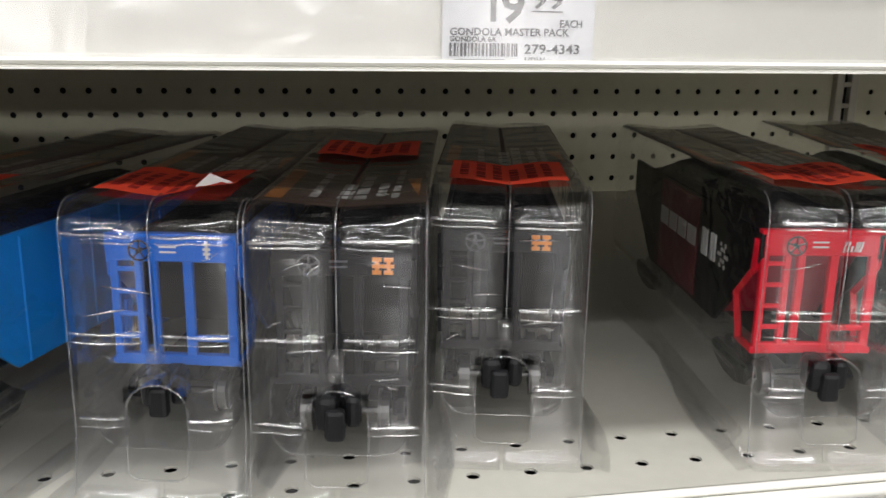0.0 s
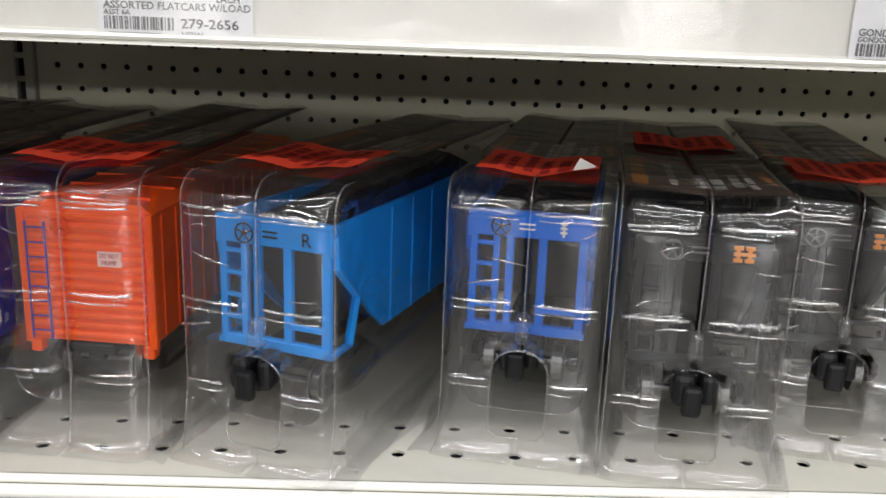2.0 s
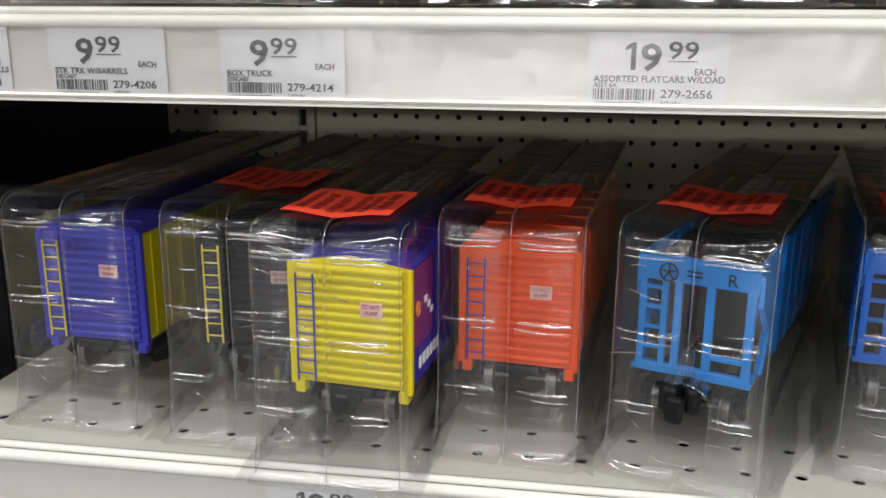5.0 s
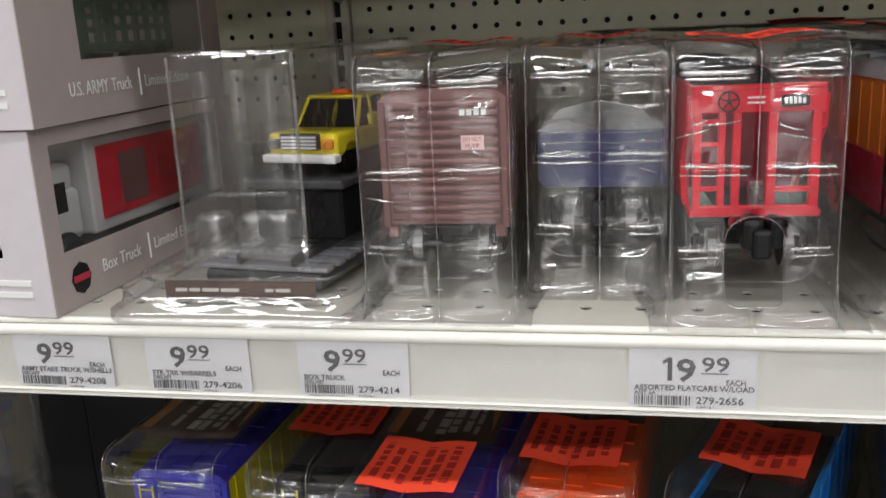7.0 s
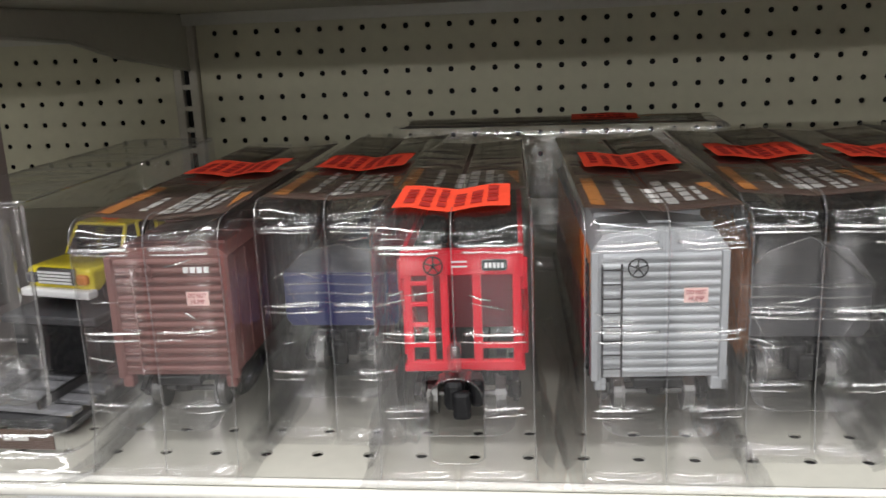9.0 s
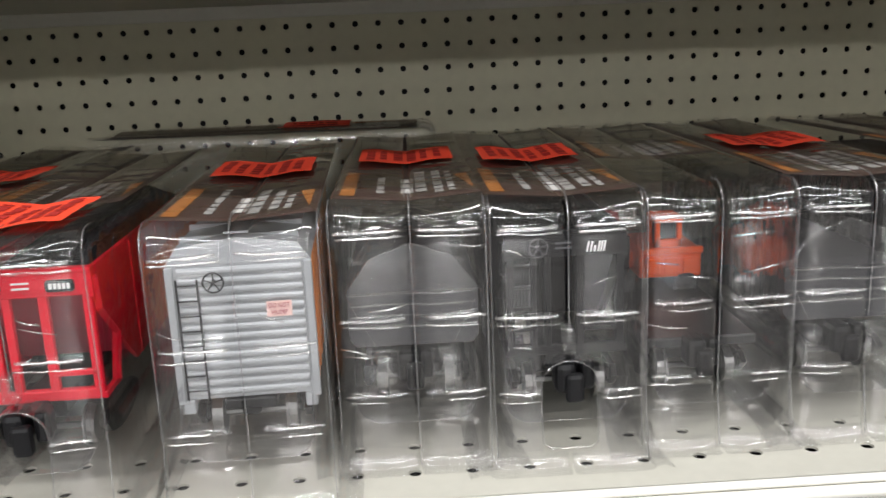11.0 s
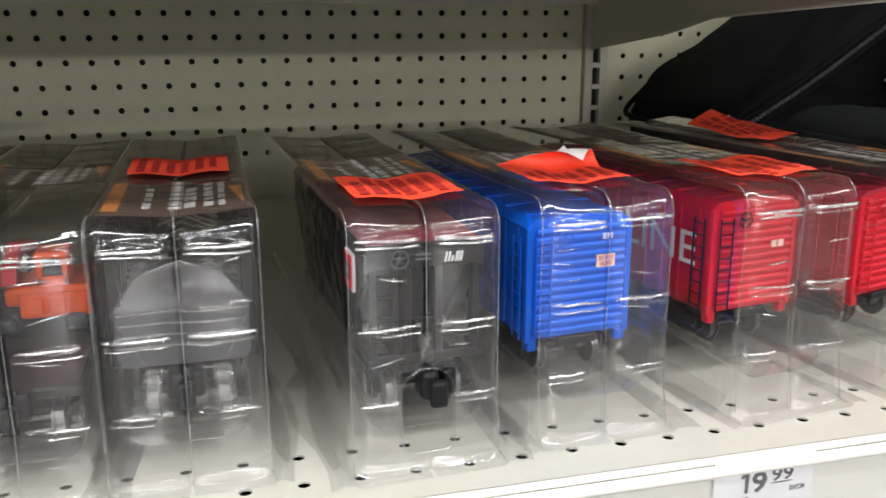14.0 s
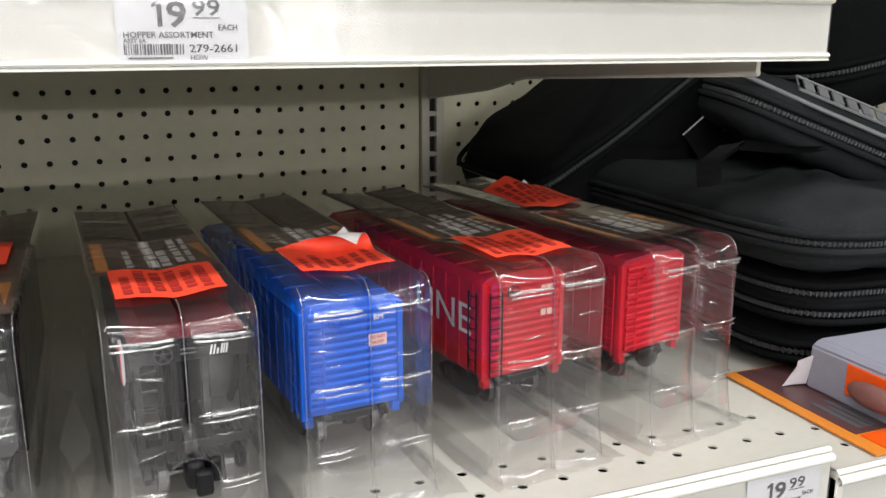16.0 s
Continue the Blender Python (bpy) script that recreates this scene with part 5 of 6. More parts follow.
def toy_pickup(m):
    t = thing("toy_truck", m, "yellow toy pickup truck with an orange roof beacon", "toy truck")
    bm = bmesh.new()
    block(bm, -0.0225, 0.0225, 0.002, 0.060, 0.010, 0.0235, 0.003, 3)
    block(bm, -0.0215, 0.0215, 0.045, 0.095, 0.010, 0.030, 0.002, 2)
    part("body", bm, TRUCK_YELLOW, t, smooth=False)
    bm = bmesh.new()
    poly = [(0.030, 0.0235), (0.040, 0.0385), (0.066, 0.0395), (0.072, 0.0235)]
    a = [bm.verts.new((-0.0195 * (0.88 if zz > 0.03 else 1), yy, zz)) for yy, zz in poly]
    b = [bm.verts.new((0.0195 * (0.88 if zz > 0.03 else 1), yy, zz)) for yy, zz in poly]
    bm.faces.new(a)
    bm.faces.new(b[::-1])
    for k in range(4):
        bm.faces.new((a[k], a[k - 1], b[k - 1], b[k]))
    bmesh.ops.recalc_face_normals(bm, faces=bm.faces)
    part("windows", bm, BLACK, t, "dark window glass")
    bm = bmesh.new()
    block(bm, -0.0176, 0.0176, 0.040, 0.066, 0.0388, 0.0408, 0.0008)
    for s in (-1, 1):
        for yy in (0.049, 0.066):
            tube(bm, [(s * 0.0195, yy, 0.0235), (s * 0.0172, yy + 0.001, 0.0395)], 0.0012, 6)
        tube(bm, [(s * 0.0196, 0.031, 0.0235), (s * 0.0172, 0.0405, 0.0392)], 0.0012, 6)
    part("cab_frame", bm, TRUCK_YELLOW, t)
    bm = bmesh.new()
    block(bm, -0.0125, 0.0125, -0.0006, 0.003, 0.0145, 0.0235, 0.0008)
    part("grille_surround", bm, STEEL, t, "chrome grille")
    for k in range(4):
        bm = bmesh.new()
        block(bm, -0.0112, 0.0112, -0.0013, -0.0004, 0.0153 + k * 0.0019, 0.0164 + k * 0.0019)
        part("grille_bar", bm, WHITE, t)
    bm = bmesh.new()
    block(bm, -0.0235, 0.0235, -0.003, 0.005, 0.0075, 0.0122, 0.0012, 2)
    part("bumper", bm, WHITE, t, "pale front bumper")
    for s in (-1, 1):
        bm = bmesh.new()
        block(bm, s * 0.0172 - 0.0036, s * 0.0172 + 0.0036, -0.0008, 0.003, 0.0150, 0.0205, 0.001)
        part("headlight", bm, SIDE_ORANGE if s > 0 else GREY, t)
        for yy in (0.018, 0.076):
            bm = bmesh.new()
            cyl(bm, (s * 0.0195, yy, 0.0088), (1, 0, 0), 0.0088, 0.006, 20)
            part("tyre", bm, BLACK, t)
    bm = bmesh.new()
    block(bm, -0.006, 0.006, 0.048, 0.053, 0.0410, 0.0435, 0.0008)
    part("beacon", bm, ORANGE, t, "orange roof beacon")


truck_blister()


# ---- two cartons with windows ----
def frame_sheet(bm, us, vs, place):
    """A flat board with one opening, as one ring."""
    (u0, u1), (a, b) = us
    (v0, v1), (c, d) = vs
    out = [(u0, v0), (u1, v0), (u1, v1), (u0, v1)]
    inn = [(a, c), (b, c), (b, d), (a, d)]
    r = [[bm.verts.new(place(u, v, k)) for u, v in ring] for ring, k in ((out, 0), (inn, 0), (inn, 1), (out, 1))]
    for p, q in zip(r, r[1:] + r[:1]):
        for k in range(4):
            j = (k + 1) % 4
            bm.faces.new((p[k], p[j], q[j], q[k]))
    bmesh.ops.recalc_face_normals(bm, faces=bm.faces)


def carton(m, label, upper):
    w, d, h = 0.150, 0.203, 0.0925
    t = thing("toy_carton", m, label, "toy box", "boxed toy trucks")
    # right side panel with an opening, built as a frame
    wx = [(0.012, 0.180), (0.030, 0.084)] if not upper else [(0.044, 0.178), (0.030, 0.0875)]
    (a, b), (c, e) = wx
    bm = bmesh.new()
    frame_sheet(bm, [(0, d), (a, b)], [(0, h), (c, e)], lambda u, v, k: (-k * 0.0008, u, v))
    part("side_panel", bm, CARTON, t)
    for nm, dims in (("top_panel", (-w, -0.001, 0.0012, d, h - 0.0008, h)), ("bottom_panel", (-w, -0.001, 0.0012, d, 0.0, 0.0008)), ("back_panel", (-w, -0.001, d - 0.0008, d, 0.001, h - 0.001)), ("side_panel", (-w, -w + 0.0008, 0.001, d - 0.001, 0.001, h - 0.001))):
        bm = bmesh.new()
        block(bm, *dims)
        part(nm, bm, CARTON, t)
    bm = bmesh.new()
    frame_sheet(bm, [(-w, -0.0005), (-0.130, -0.026)], [(0, h), (0.030, 0.080)], lambda u, v, k: (u, k * 0.001, v))
    part("front_panel", bm, CARTON_PALE, t, "pale grey front panel")
    bm = bmesh.new()
    block(bm, -0.0016, -0.0011, a - 0.004, b + 0.004, c - 0.004, e + 0.003)
    part("window_film", bm, FILM, t, "clear window film")
    turn = pose(0.0003, 0, 0, 0, 0, 90)
    words = ("Truck", "Limited Edition")
    if upper:
        lettering("side_word", "U.S. ARMY", 0.0100, 0.030, 0.0125, WHITE, t, -0.0004, 0.034, turn=turn)
        lettering("side_word", "Truck", 0.0100, 0.067, 0.0125, WHITE, t, -0.0004, 0.020, turn=turn)
        at = 0.096
    else:
        lettering("side_word", "Box Truck", 0.0100, 0.040, 0.0125, WHITE, t, -0.0004, 0.036, turn=turn)
        at = 0.085
        bm = bmesh.new()
        poly = [(0.0003, 0.022 + 0.008 * math.cos(math.radians(q)), 0.0145 + 0.0085 * math.sin(math.radians(q))) for q in range(0, 360, 45)]
        bm.faces.new([bm.verts.new(p) for p in poly])
        em = part("side_emblem", bm, BLACK, t, "dark shield emblem")
        bm = bmesh.new()
        block(bm, 0.0004, 0.0008, 0.0155, 0.0285, 0.0130, 0.0165)
        part("emblem_bar", bm, DARK_RED, em)
    lettering("side_word", "Limited Edition", 0.0095, at + 0.005, 0.0125, WHITE, t, -0.0004, 0.052, turn=turn)
    bm = bmesh.new()
    block(bm, 0.0, 0.0006, at, at + 0.0010, 0.008, 0.023)
    part("side_rule", bm, WHITE, t)
    bm = bmesh.new()
    for k in range(2):
        block(bm, -0.040, -0.012, -0.0006, 0.0, 0.010 + k * 0.006, 0.0128 + k * 0.006)
    part("front_print_bar", bm, WHITE, t)
    return t


lower_m, upper_m = pose(0.0545, 0.002, M, 0, 0, -3.2), pose(0.0600, 0.0, M + 0.0935, 0, 0, -1)
carton(lower_m, "taupe windowed carton with a white toy box truck", False)
carton(upper_m, "taupe windowed carton with a green toy army truck", True)


def box_truck(m):
    t = thing("toy_box_truck", m, "white toy box truck with a red side panel", "toy truck")
    bm = bmesh.new()
    block(bm, -0.022, 0.022, 0.0, 0.036, 0.014, 0.042, 0.004, 3)
    block(bm, -0.021, 0.021, 0.004, 0.034, 0.040, 0.056, 0.005, 3)
    part("cab", bm, WHITE, t)
    bm = bmesh.new()
    block(bm, 0.0205, 0.0222, 0.010, 0.024, 0.030, 0.046, 0.0005)
    part("side_window", bm, BLACK, t)
    bm = bmesh.new()
    block(bm, -0.025, 0.025, 0.040, 0.165, 0.014, 0.066, 0.001)
    part("cargo_box", bm, WHITE, t)
    bm = bmesh.new()
    block(bm, 0.0252, 0.0262, 0.048, 0.160, 0.021, 0.061)
    p = part("side_poster", bm, RED, t, "red side panel")
    bm = bmesh.new()
    block(bm, 0.0262, 0.0268, 0.066, 0.092, 0.026, 0.055)
    part("poster_bag", bm, BROWN, p)
    bm = bmesh.new()
    block(bm, 0.0262, 0.0268, 0.104, 0.150, 0.034, 0.048)
    part("poster_bar", bm, BOX_RED, p)
    bm = bmesh.new()
    for s in (-1, 1):
        for yy in (0.018, 0.130):
            cyl(bm, (s * 0.020, yy, 0.0102), (1, 0, 0), 0.0100, 0.008, 20)
            cyl(bm, (s * 0.0238, yy, 0.0102), (1, 0, 0), 0.0050, 0.002, 12)
    part("wheels", bm, BLACK, t)


def army_truck(m):
    t = thing("toy_army_truck", m, "dark green toy army truck in its carton", "toy truck")
    bm = bmesh.new()
    block(bm, -0.020, 0.020, 0.0, 0.030, 0.014, 0.032, 0.003, 2)
    block(bm, -0.019, 0.019, 0.022, 0.048, 0.014, 0.048, 0.003, 2)
    part("cab", bm, GREEN, t)
    bm = bmesh.new()
    block(bm, -0.022, 0.022, 0.052, 0.135, 0.016, 0.022, 0.001)
    for k in range(7):
        for s in (-1, 1):
            block(bm, s * 0.021 - 0.001, s * 0.021 + 0.001, 0.054 + k * 0.0125, 0.058 + k * 0.0125, 0.022, 0.046)
    for zz in (0.028, 0.036, 0.043):
        for s in (-1, 1):
            block(bm, s * 0.021 - 0.0014, s * 0.021 + 0.0014, 0.053, 0.134, zz, zz + 0.0035)
    part("stake_bed", bm, GREEN, t)
    bm = bmesh.new()
    for s in (-1, 1):
        for yy in (0.016, 0.090, 0.115):
            cyl(bm, (s * 0.019, yy, 0.0102), (1, 0, 0), 0.0100, 0.008, 18)
    part("wheels", bm, BLACK, t)


box_truck(lower_m @ pose(-0.034, 0.012, 0.0160))
army_truck(upper_m @ pose(-0.034, 0.028, 0.0160))
for m in (lower_m, upper_m):
    bm = bmesh.new()
    block(bm, -0.140, -0.006, 0.006, 0.190, 0.0010, 0.0152, 0.002)
    ob = tagged(part("carton_insert", bm, BLACK), "black tray that holds the toy in its carton", "insert", "carton inserts")
    ob.matrix_world = m

# ---- price tags ----


def price_tag(x, z, y, price, lines, code, w=0.054, h=0.0325):
    t = thing("price_tag", pose(x, y, z), "white paper price tag in the shelf rail reading " + price.replace(" ", "."), "price tag", "price tags")
    bm = bmesh.new()
    block(bm, 0, w, 0, 0.0003, 0, h)
    part("paper", bm, PAPER, t)
    big, small = price.split()
    s = w / 0.054
    px = 0.0138 * s if len(big) == 2 else 0.0130 * s
    cx = px + (0.0172 if len(big) == 2 else 0.0092) * s
    at = px
    for digit in big:
        if digit == "1":
            bm = bmesh.new()
            poly_prism(bm, [(at + 0.0029 * s, 0.0150 * s), (at + 0.0048 * s, 0.0150 * s), (at + 0.0048 * s, 0.0258 * s), (at + 0.0032 * s, 0.0258 * s), (at + 0.0008 * s, 0.0242 * s), (at + 0.0008 * s, 0.0226 * s), (at + 0.0029 * s, 0.0238 * s)], -0.0003, -0.0001)
            part("price_digit", bm, INK, t)
            at += 0.0066 * s
        else:
            lettering("price_digit", digit, 0.0148 * s, at, 0.0150 * s, INK, t, -0.0002, 0.0082 * s, bold=0.02)
            at += 0.0100 * s
    lettering("price_cents", small, 0.0096 * s, cx, 0.0196 * s, INK, t, -0.0002, 0.0116 * s, bold=0.012)
    bm = bmesh.new()
    block(bm, cx, cx + 0.0114 * s, -0.0003, 0, 0.0184 * s, 0.0188 * s)
    part("cents_rule", bm, INK, t)
    lettering("word_each", "EACH", 0.0036 * s, 0.0415 * s, 0.0134 * s, INK, t, -0.0002, 0.0080 * s, bold=0.012)
    for k, words in enumerate(lines):
        lettering("item_line", words, (0.0036 if k == 0 else 0.0025) * s, 0.0025 * s, (0.0104 - 0.0021 * k) * s, INK, t, -0.0002, bold=0.012)
    rnd = random.Random(code)
    bm = bmesh.new()
    xx = 0.0025 * s
    while xx < 0.0265 * s:
        wd = rnd.choice((0.0003, 0.0005, 0.0008))
        block(bm, xx, xx + wd, -0.0003, 0, 0.0034 * s, 0.0078 * s)
        xx += wd + rnd.choice((0.0003, 0.0005, 0.0007))
    part("barcode", bm, INK, t)
    bm = bmesh.new()
    block(bm, 0.004 * s, 0.022 * s, -0.0003, 0, 0.0016 * s, 0.0024 * s)
    part("barcode_digits", bm, GREY, t)
    lettering("item_code", code, 0.0046 * s, 0.0290 * s, 0.0044 * s, INK, t, -0.0002, 0.0200 * s, bold=0.012)
    lettering("word_hdw", "HDW", 0.0030 * s, 0.0290 * s, 0.0011 * s, INK, t, -0.0002)


TY, TZ = 0.0019, 0.1722
price_tag(0.0266, TZ, TY, "9 99", ("ARMY STAKE TRUCK W/SHELLS", "DIECAST"), "279-4208")
price_tag(0.0995, TZ, TY, "9 99", ("STK TRK W/BARRELS", "DIECAST"), "279-4206")
price_tag(0.1782, TZ, TY, "9 99", ("BOX TRUCK", "DIECAST"), "279-4214")
price_tag(0.3320, TZ, TY, "19 99", ("ASSORTED FLATCARS W/LOAD", "ASST 6A"), "279-2656")
price_tag(0.5965, TZ, TY, "19 99", ("GONDOLA MASTER PACK", "GONDOLA 6A"), "279-4343")
price_tag(0.9822, TZ + 0.0045, TY, "19 99", ("BOXCARS",), "279-4340")
price_tag(1.1545, TZ - 0.001, TY, "19 99", ("W/RAILWAY EX TRUCK", "FLATCAR"), "279-4516")
price_tag(0.1890, -0.0385, TY, "19 99", ("BOXCAR ASSORTMENT", "ASST 6A"), "279-2650")
price_tag(0.8350, 0.4395, 0.0379, "19 99", ("HOPPER ASSORTMENT", "ASST 6A"), "279-2661")


# ---- next bay: folded black bags and a carded tool ----
def bag(name, m, size, label, mat, zips=(0.45, 0.65), bulge=0.012, seed=0.0, wrinkle=0.012):
    """A soft flat bag: a pillow of folds with piping and zips round its edge."""
    t = thing(name, m, label, "bag", "folded black bags")
    a, b, h = size
    bm = bmesh.new()
    nu, nv = 110, 40
    rows = []
    for j in range(nv + 1):
        q = -math.pi / 2 + math.pi * j / nv
        ring = []
        for i in range(nu):
            p = math.tau * i / nu
            ex = lambda c: math.copysign(abs(c) ** 0.24, c)
            cq = abs(math.cos(q)) ** 0.16
            pos = Vector((a / 2 * ex(math.cos(p)) * cq, b / 2 * ex(math.sin(p)) * cq, h / 2 * math.copysign(abs(math.sin(q)) ** 0.75, math.sin(q))))
            f = noise.noise(Vector((pos.x * 9 + seed, pos.y * 9, pos.z * 20 + seed))) + 0.5 * noise.noise(Vector((pos.x * 25, pos.y * 25 + seed, pos.z * 45)))
            g = 0.3 + 0.7 * max(0.0, math.sin(q))
            pos.z += wrinkle * f * g + 0.30 * wrinkle * abs(noise.noise(Vector((pos.x * 38 + seed, pos.y * 16, pos.z * 30)))) + 0.0016 * noise.noise(Vector((pos.x * 90 + seed, pos.y * 60, pos.z * 90)))
            pos.y += wrinkle * 0.6 * noise.noise(Vector((pos.x * 14, seed, pos.z * 40)))
            ring.append(pos)
        rows.append(ring)
    sheet(bm, rows, True)
    bmesh.ops.recalc_face_normals(bm, faces=bm.faces)
    part("bag_body", bm, mat, t, smooth=True)
    for frac in zips:
        z = h * (frac - 0.5)
        bm = bmesh.new()
        line = []
        for i in range(48):
            p = math.tau * i / 48
            ex = lambda c: math.copysign(abs(c) ** 0.24, c)
            cq = abs(math.cos(math.asin(max(-1, min(1, math.copysign(abs(2 * frac - 1) ** (1 / 0.75), 2 * frac - 1)))))) ** 0.16
            pp = Vector((a / 2 * ex(math.cos(p)) * cq * 1.004, b / 2 * ex(math.sin(p)) * cq * 1.004, z))
            pp.y += wrinkle * 0.6 * noise.noise(Vector((pp.x * 14, seed, pp.z * 40)))
            line.append(pp)
        tube(bm, line, 0.0013, 6, True)
        for i in range(len(line)):
            p0, p1 = line[i], line[(i + 1) % len(line)]
            if p0.y > b * 0.2 or p0.x > a * 0.3:
                continue
            n = max(1, int((p1 - p0).length / 0.0032))
            for k in range(n):
                c = p0.lerp(p1, k / n)
                block(bm, c.x - 0.0008, c.x + 0.0008, c.y - 0.0019, c.y + 0.0012, c.z - 0.0019, c.z + 0.0019)
        part("zip", bm, ZIP, t, "dark toothed coil zip")
        for dz in (-0.0062, 0.0062):
            bm = bmesh.new()
            tube(bm, [Vector((q.x * 1.004, q.y * 1.004, q.z + dz)) for q in line], 0.0030, 6, True)
            part("welt", bm, mat, t, smooth=True)
    return t


BX, BZ = BAY, 0.196
bag("folded_bag", pose(1.520, 0.330, BZ + 0.020, 0, 0, -4), (0.44, 0.46, 0.040), "black nylon tool bag lying flat", FABRIC, (0.5,), seed=1.3, wrinkle=0.005)
bag("folded_bag", pose(1.515, 0.335, BZ + 0.058, 0, 0, -3), (0.43, 0.47, 0.044), "black nylon tool bag lying on another", FABRIC, (0.35, 0.7), seed=4.1, wrinkle=0.006)
bag("folded_bag", pose(1.500, 0.345, BZ + 0.104, 0, 0, 2), (0.44, 0.47, 0.058), "charcoal nylon tool bag on the stack", FABRIC_GREY, (0.55,), seed=7.7, wrinkle=0.013)
patched = bag("folded_bag", pose(1.548, 0.330, BZ + 0.138, 0, 22, -25), (0.34, 0.30, 0.062), "charcoal nylon bag with a stitched patch, slumped on the stack", FABRIC_GREY, (0.55,), seed=2.2, wrinkle=0.008)
bag("leaning_bag", pose(1.482, 0.500, BZ + 0.240, 0, -34, 0), (0.60, 0.24, 0.110), "large black nylon bag leaning against the back panel", FABRIC, (0.8,), seed=9.1, wrinkle=0.012)
bag("leaning_bag", pose(1.690, 0.410, BZ + 0.300, 0, -12, -6), (0.50, 0.34, 0.170), "large black nylon bag slumped over the stack", FABRIC, (0.3,), seed=5.5, wrinkle=0.012)
strap = thing("bag_strap", pose(1.305, 0.200, BZ + 0.152), "charcoal webbing strap loop on the bags", "strap")
bm = bmesh.new()
loop = [(-0.035, 0.0, -0.012), (-0.040, -0.004, 0.006), (-0.022, -0.008, 0.020), (0.010, -0.006, 0.016), (0.040, 0.0, 0.012), (0.075, 0.004, 0.010)]
sheet(bm, [[(x + 0.003, y - 0.011, z + 0.004), (x, y, z), (x - 0.002, y + 0.012, z - 0.002)] for x, y, z in loop])
sheet(bm, [[(x + 0.004, y - 0.011, z + 0.0015), (x + 0.001, y, z - 0.0025), (x - 0.001, y + 0.012, z - 0.0045)] for x, y, z in loop])
part("webbing", bm, FABRIC_GREY, strap, smooth=True)
# patch on the slumped bag, with bars in place of its wording
at = pose(-0.075, -0.128, 0.0330, 24, 0, 0)
bm = bmesh.new()
tube(bm, [at @ Vector(p) for p in ((-0.046, -0.014, 0), (0.046, -0.014, 0), (0.046, 0.014, 0), (-0.046, 0.014, 0))], 0.0014, 5, True)
patch = part("patch_border", bm, TRIM_GREY, patched, "grey bordered stitched patch")
for k in range(6):
    bm = bmesh.new()
    block(bm, -0.040 + k * 0.0140, -0.0305 + k * 0.0140, -0.009, 0.009, -0.0006, 0.0010, m=at)
    part("patch_bar", bm, TRIM_GREY, patch)
bm = bmesh.new()
tube(bm, [(-0.165, -0.10, 0.022), (-0.160, -0.140, 0.020), (-0.10, -0.150, 0.018), (0.06, -0.151, 0.017), (0.165, -0.148, 0.016)], 0.0022, 6)
part("piping", bm, TRIM_GREY, patched, "grey piping along the edge", smooth=True)
# hang card on the leaning bag
hang = thing("hang_card", pose(1.427, 0.366, BZ + 0.176, 0, -39, -6), "black hang card with small gold print", "hang card")
bm = bmesh.new()
block(bm, -0.055, 0.055, -0.0006, 0.0006, -0.020, 0.020)
part("card_sheet", bm, BLACK, hang)
bm = bmesh.new()
for k in range(3):
    block(bm, -0.018 + k * 0.016, -0.015 + k * 0.016, -0.0012, -0.0006, -0.008, 0.010)
part("card_print", bm, CARD_ORANGE, hang)
bm = bmesh.new()
block(bm, -0.055, 0.055, -0.0010, 0.0010, 0.0195, 0.0205)
part("card_edge", bm, CARD_WHITE, hang)

# carded tool lying on the shelf front
tool = thing("carded_tool", pose(1.2555, 0.0, BZ + 0.0012), "orange bordered blister card with a grey and orange tool", "carded tool")
bm = bmesh.new()
block(bm, 0, 0.150, 0.004, 0.147, 0, 0.0012)
part("backing_card", bm, SIDE_ORANGE, tool, "orange edged printed card")
bm = bmesh.new()
poly_prism(bm, [(0.010, 0.0013), (0.146, 0.0013), (0.146, 0.0017), (0.010, 0.0017)], 0.030, 0.145)
part("card_field", bm, material("card_maroon", (0.10, 0.045, 0.045), 0.35, vary=0.4, scale=60), tool, "dark red printed field")
bm = bmesh.new()
for k in range(4):
    block(bm, 0.018 + k * 0.0060, 0.0225 + k * 0.0060, 0.036, 0.078 - 0.010 * (k % 2), 0.0018, 0.0021)
part("card_print", bm, GREY, tool)
bm = bmesh.new()
block(bm, 0.012, 0.120, 0.006, 0.028, 0.0014, 0.0020)
part("card_band", bm, ORANGE, tool)
bm = bmesh.new()
poly_prism(bm, [(0.0385, 0.002), (0.130, 0.002), (0.128, 0.038), (0.046, 0.0385), (0.0395, 0.034)], 0.020, 0.104)
bmesh.ops.bevel(bm, geom=list(bm.edges), offset=0.0016, segments=2, affect="EDGES")
part("tool_tray", bm, material("tool_lavender_grey", (0.30, 0.30, 0.36), 0.45, vary=0.08, scale=60), tool, "lavender-grey moulded tray")
bm = bmesh.new()
block(bm, 0.0372, 0.0386, 0.022, 0.068, 0.010, 0.033, 0.0006)
part("tool_label", bm, ORANGE, tool)
bm = bmesh.new()
bmesh.ops.create_uvsphere(bm, u_segments=20, v_segments=12, radius=1.0)
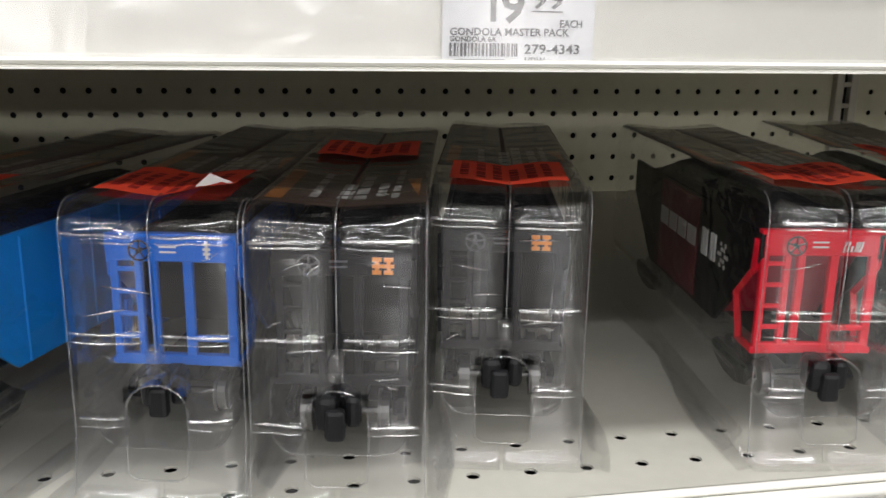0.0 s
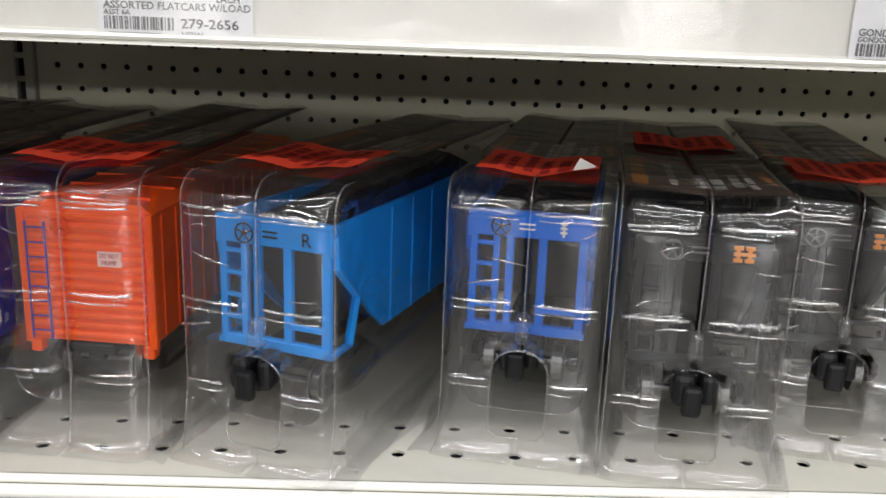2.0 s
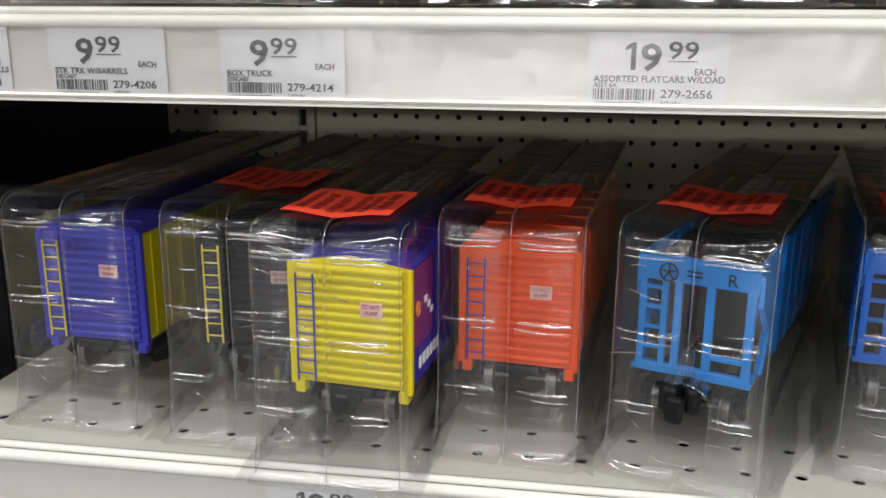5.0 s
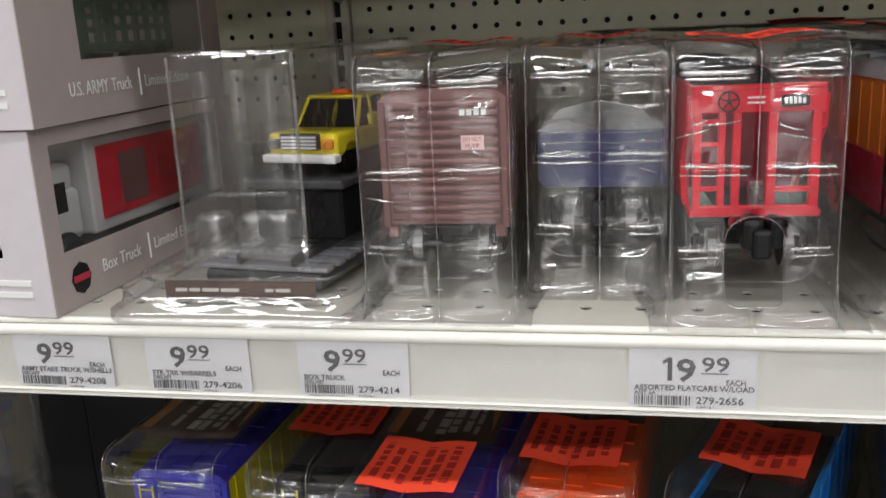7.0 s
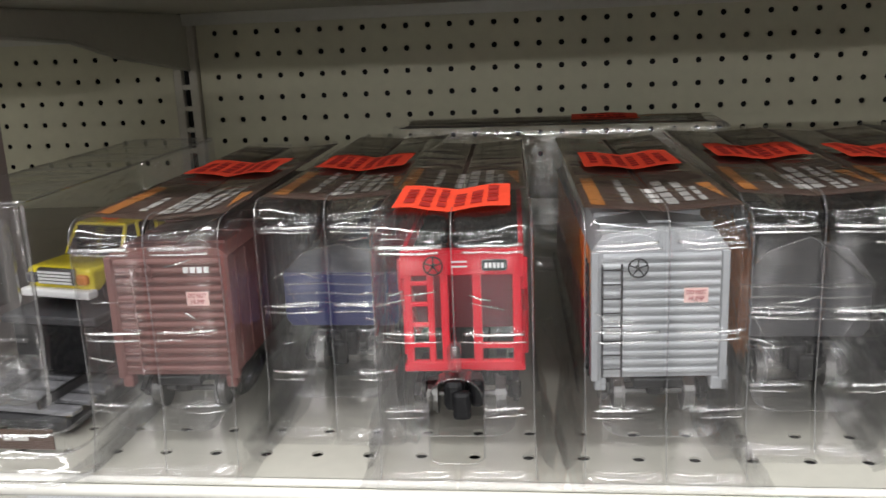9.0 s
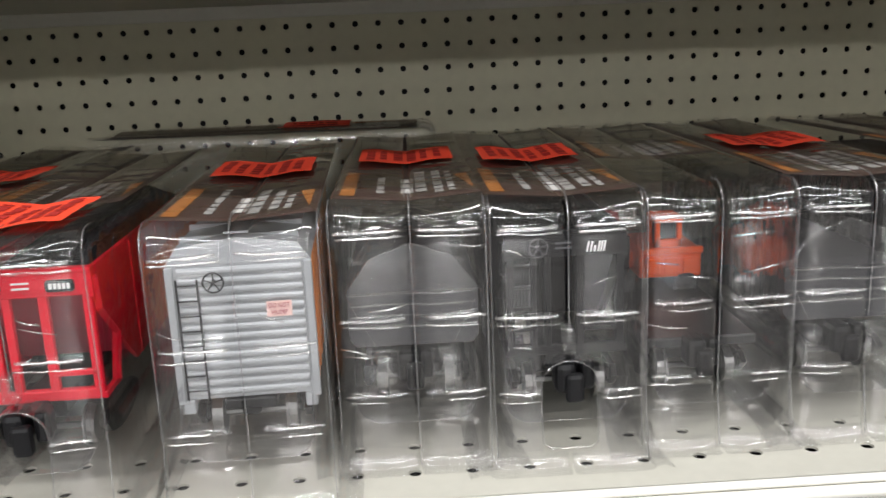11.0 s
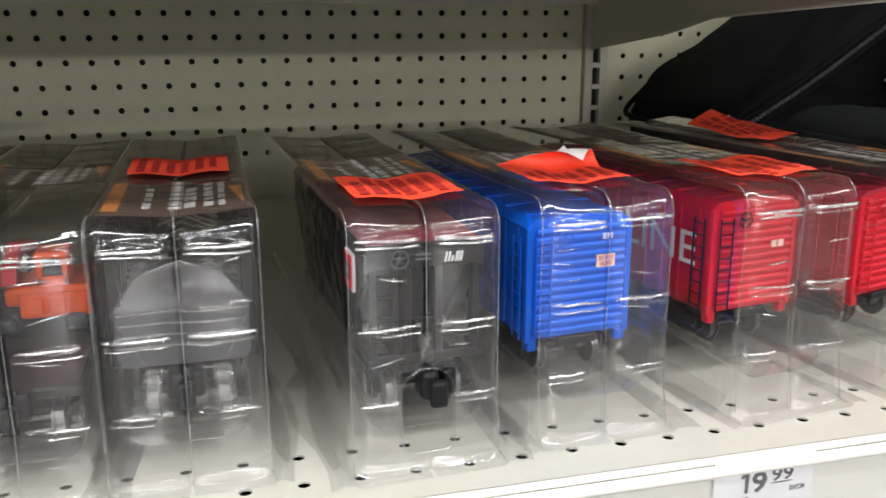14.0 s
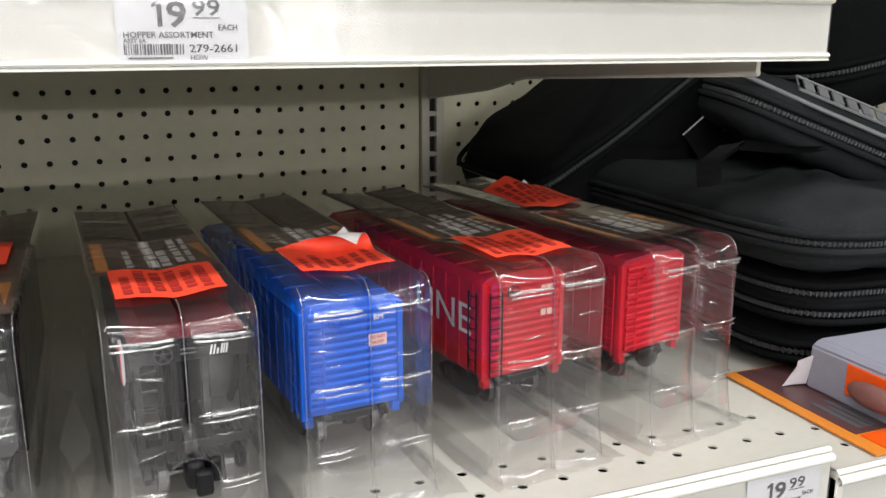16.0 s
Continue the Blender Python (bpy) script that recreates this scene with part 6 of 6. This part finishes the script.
bmesh.ops.transform(bm, matrix=pose(0.034, 0.040, 0.019) @ Matrix.Diagonal((0.008, 0.022, 0.0085, 1)), verts=bm.verts)
part("tool_knob", bm, BROWN, tool, "brown grip", smooth=True)
bm = bmesh.new()
rows = [[(0.039, 0.104 - 0.0015 * k, 0.004 + 0.008 * k), (0.030, 0.108 - 0.001 * k, 0.003 + 0.0065 * k), (0.022 + 0.0040 * k, 0.110, 0.002 + 0.0045 * k)] for k in range(4)]
sheet(bm, rows)
part("torn_flap", bm, CARTON_PALE, tool, "torn pale flap", smooth=True)

# ---- neighbouring bay, low shelf: clear jars ----


def clear_jar(x, y, z, h, r):
    t = thing("clear_jar", pose(x, y, z), "clear plastic jar with a ridged lid on the low shelf", "jar", "clear jars")
    bm = bmesh.new()
    prof = [(r * 0.92, 0.001), (r, 0.006), (r, h * 0.32), (r * 1.03, h * 0.34), (r * 1.03, h * 0.40), (r * 0.97, h * 0.42), (r * 0.97, h * 0.94), (r * 0.90, h)]
    sheet(bm, [[(q * math.cos(k * math.tau / 28), q * math.sin(k * math.tau / 28), zz) for k in range(28)] for q, zz in prof], True)
    part("jar_wall", bm, PLASTIC, t, smooth=True)
    bm = bmesh.new()
    cyl(bm, (0, 0, h * 0.2), (0, 0, 1), r * 0.8, h * 0.34, 24)
    part("jar_contents", bm, BLACK_CAR, t)
    bm = bmesh.new()
    block(bm, -0.3 * r, 0.35 * r, -r * 1.02, -r * 0.98, h * 0.62, h * 0.80)
    part("sticker", bm, STICKER, t, "red label")


clear_jar(-0.085, 0.10, -0.0990, 0.235, 0.036)
clear_jar(-0.010 - 0.165, 0.12, -0.0990, 0.22, 0.036)
# black blocks added behind the jars, in place of the low shelf's deep shade
for k, (cx, cw, ch) in enumerate(((-0.046, 0.070, 0.19), (-0.128, 0.080, 0.24), (-0.215, 0.080, 0.22), (-0.300, 0.075, 0.235), (-0.385, 0.080, 0.20))):
    bm = bmesh.new()
    block(bm, cx - cw / 2, cx + cw / 2, 0.20 + 0.01 * (k % 3), 0.50, -0.0990, -0.099 + ch, 0.002, 2)
    tagged(part("shade_filler", bm, BLACK_CAR), "black block added to darken the low shelf behind the jars", "carton", "dark cartons")
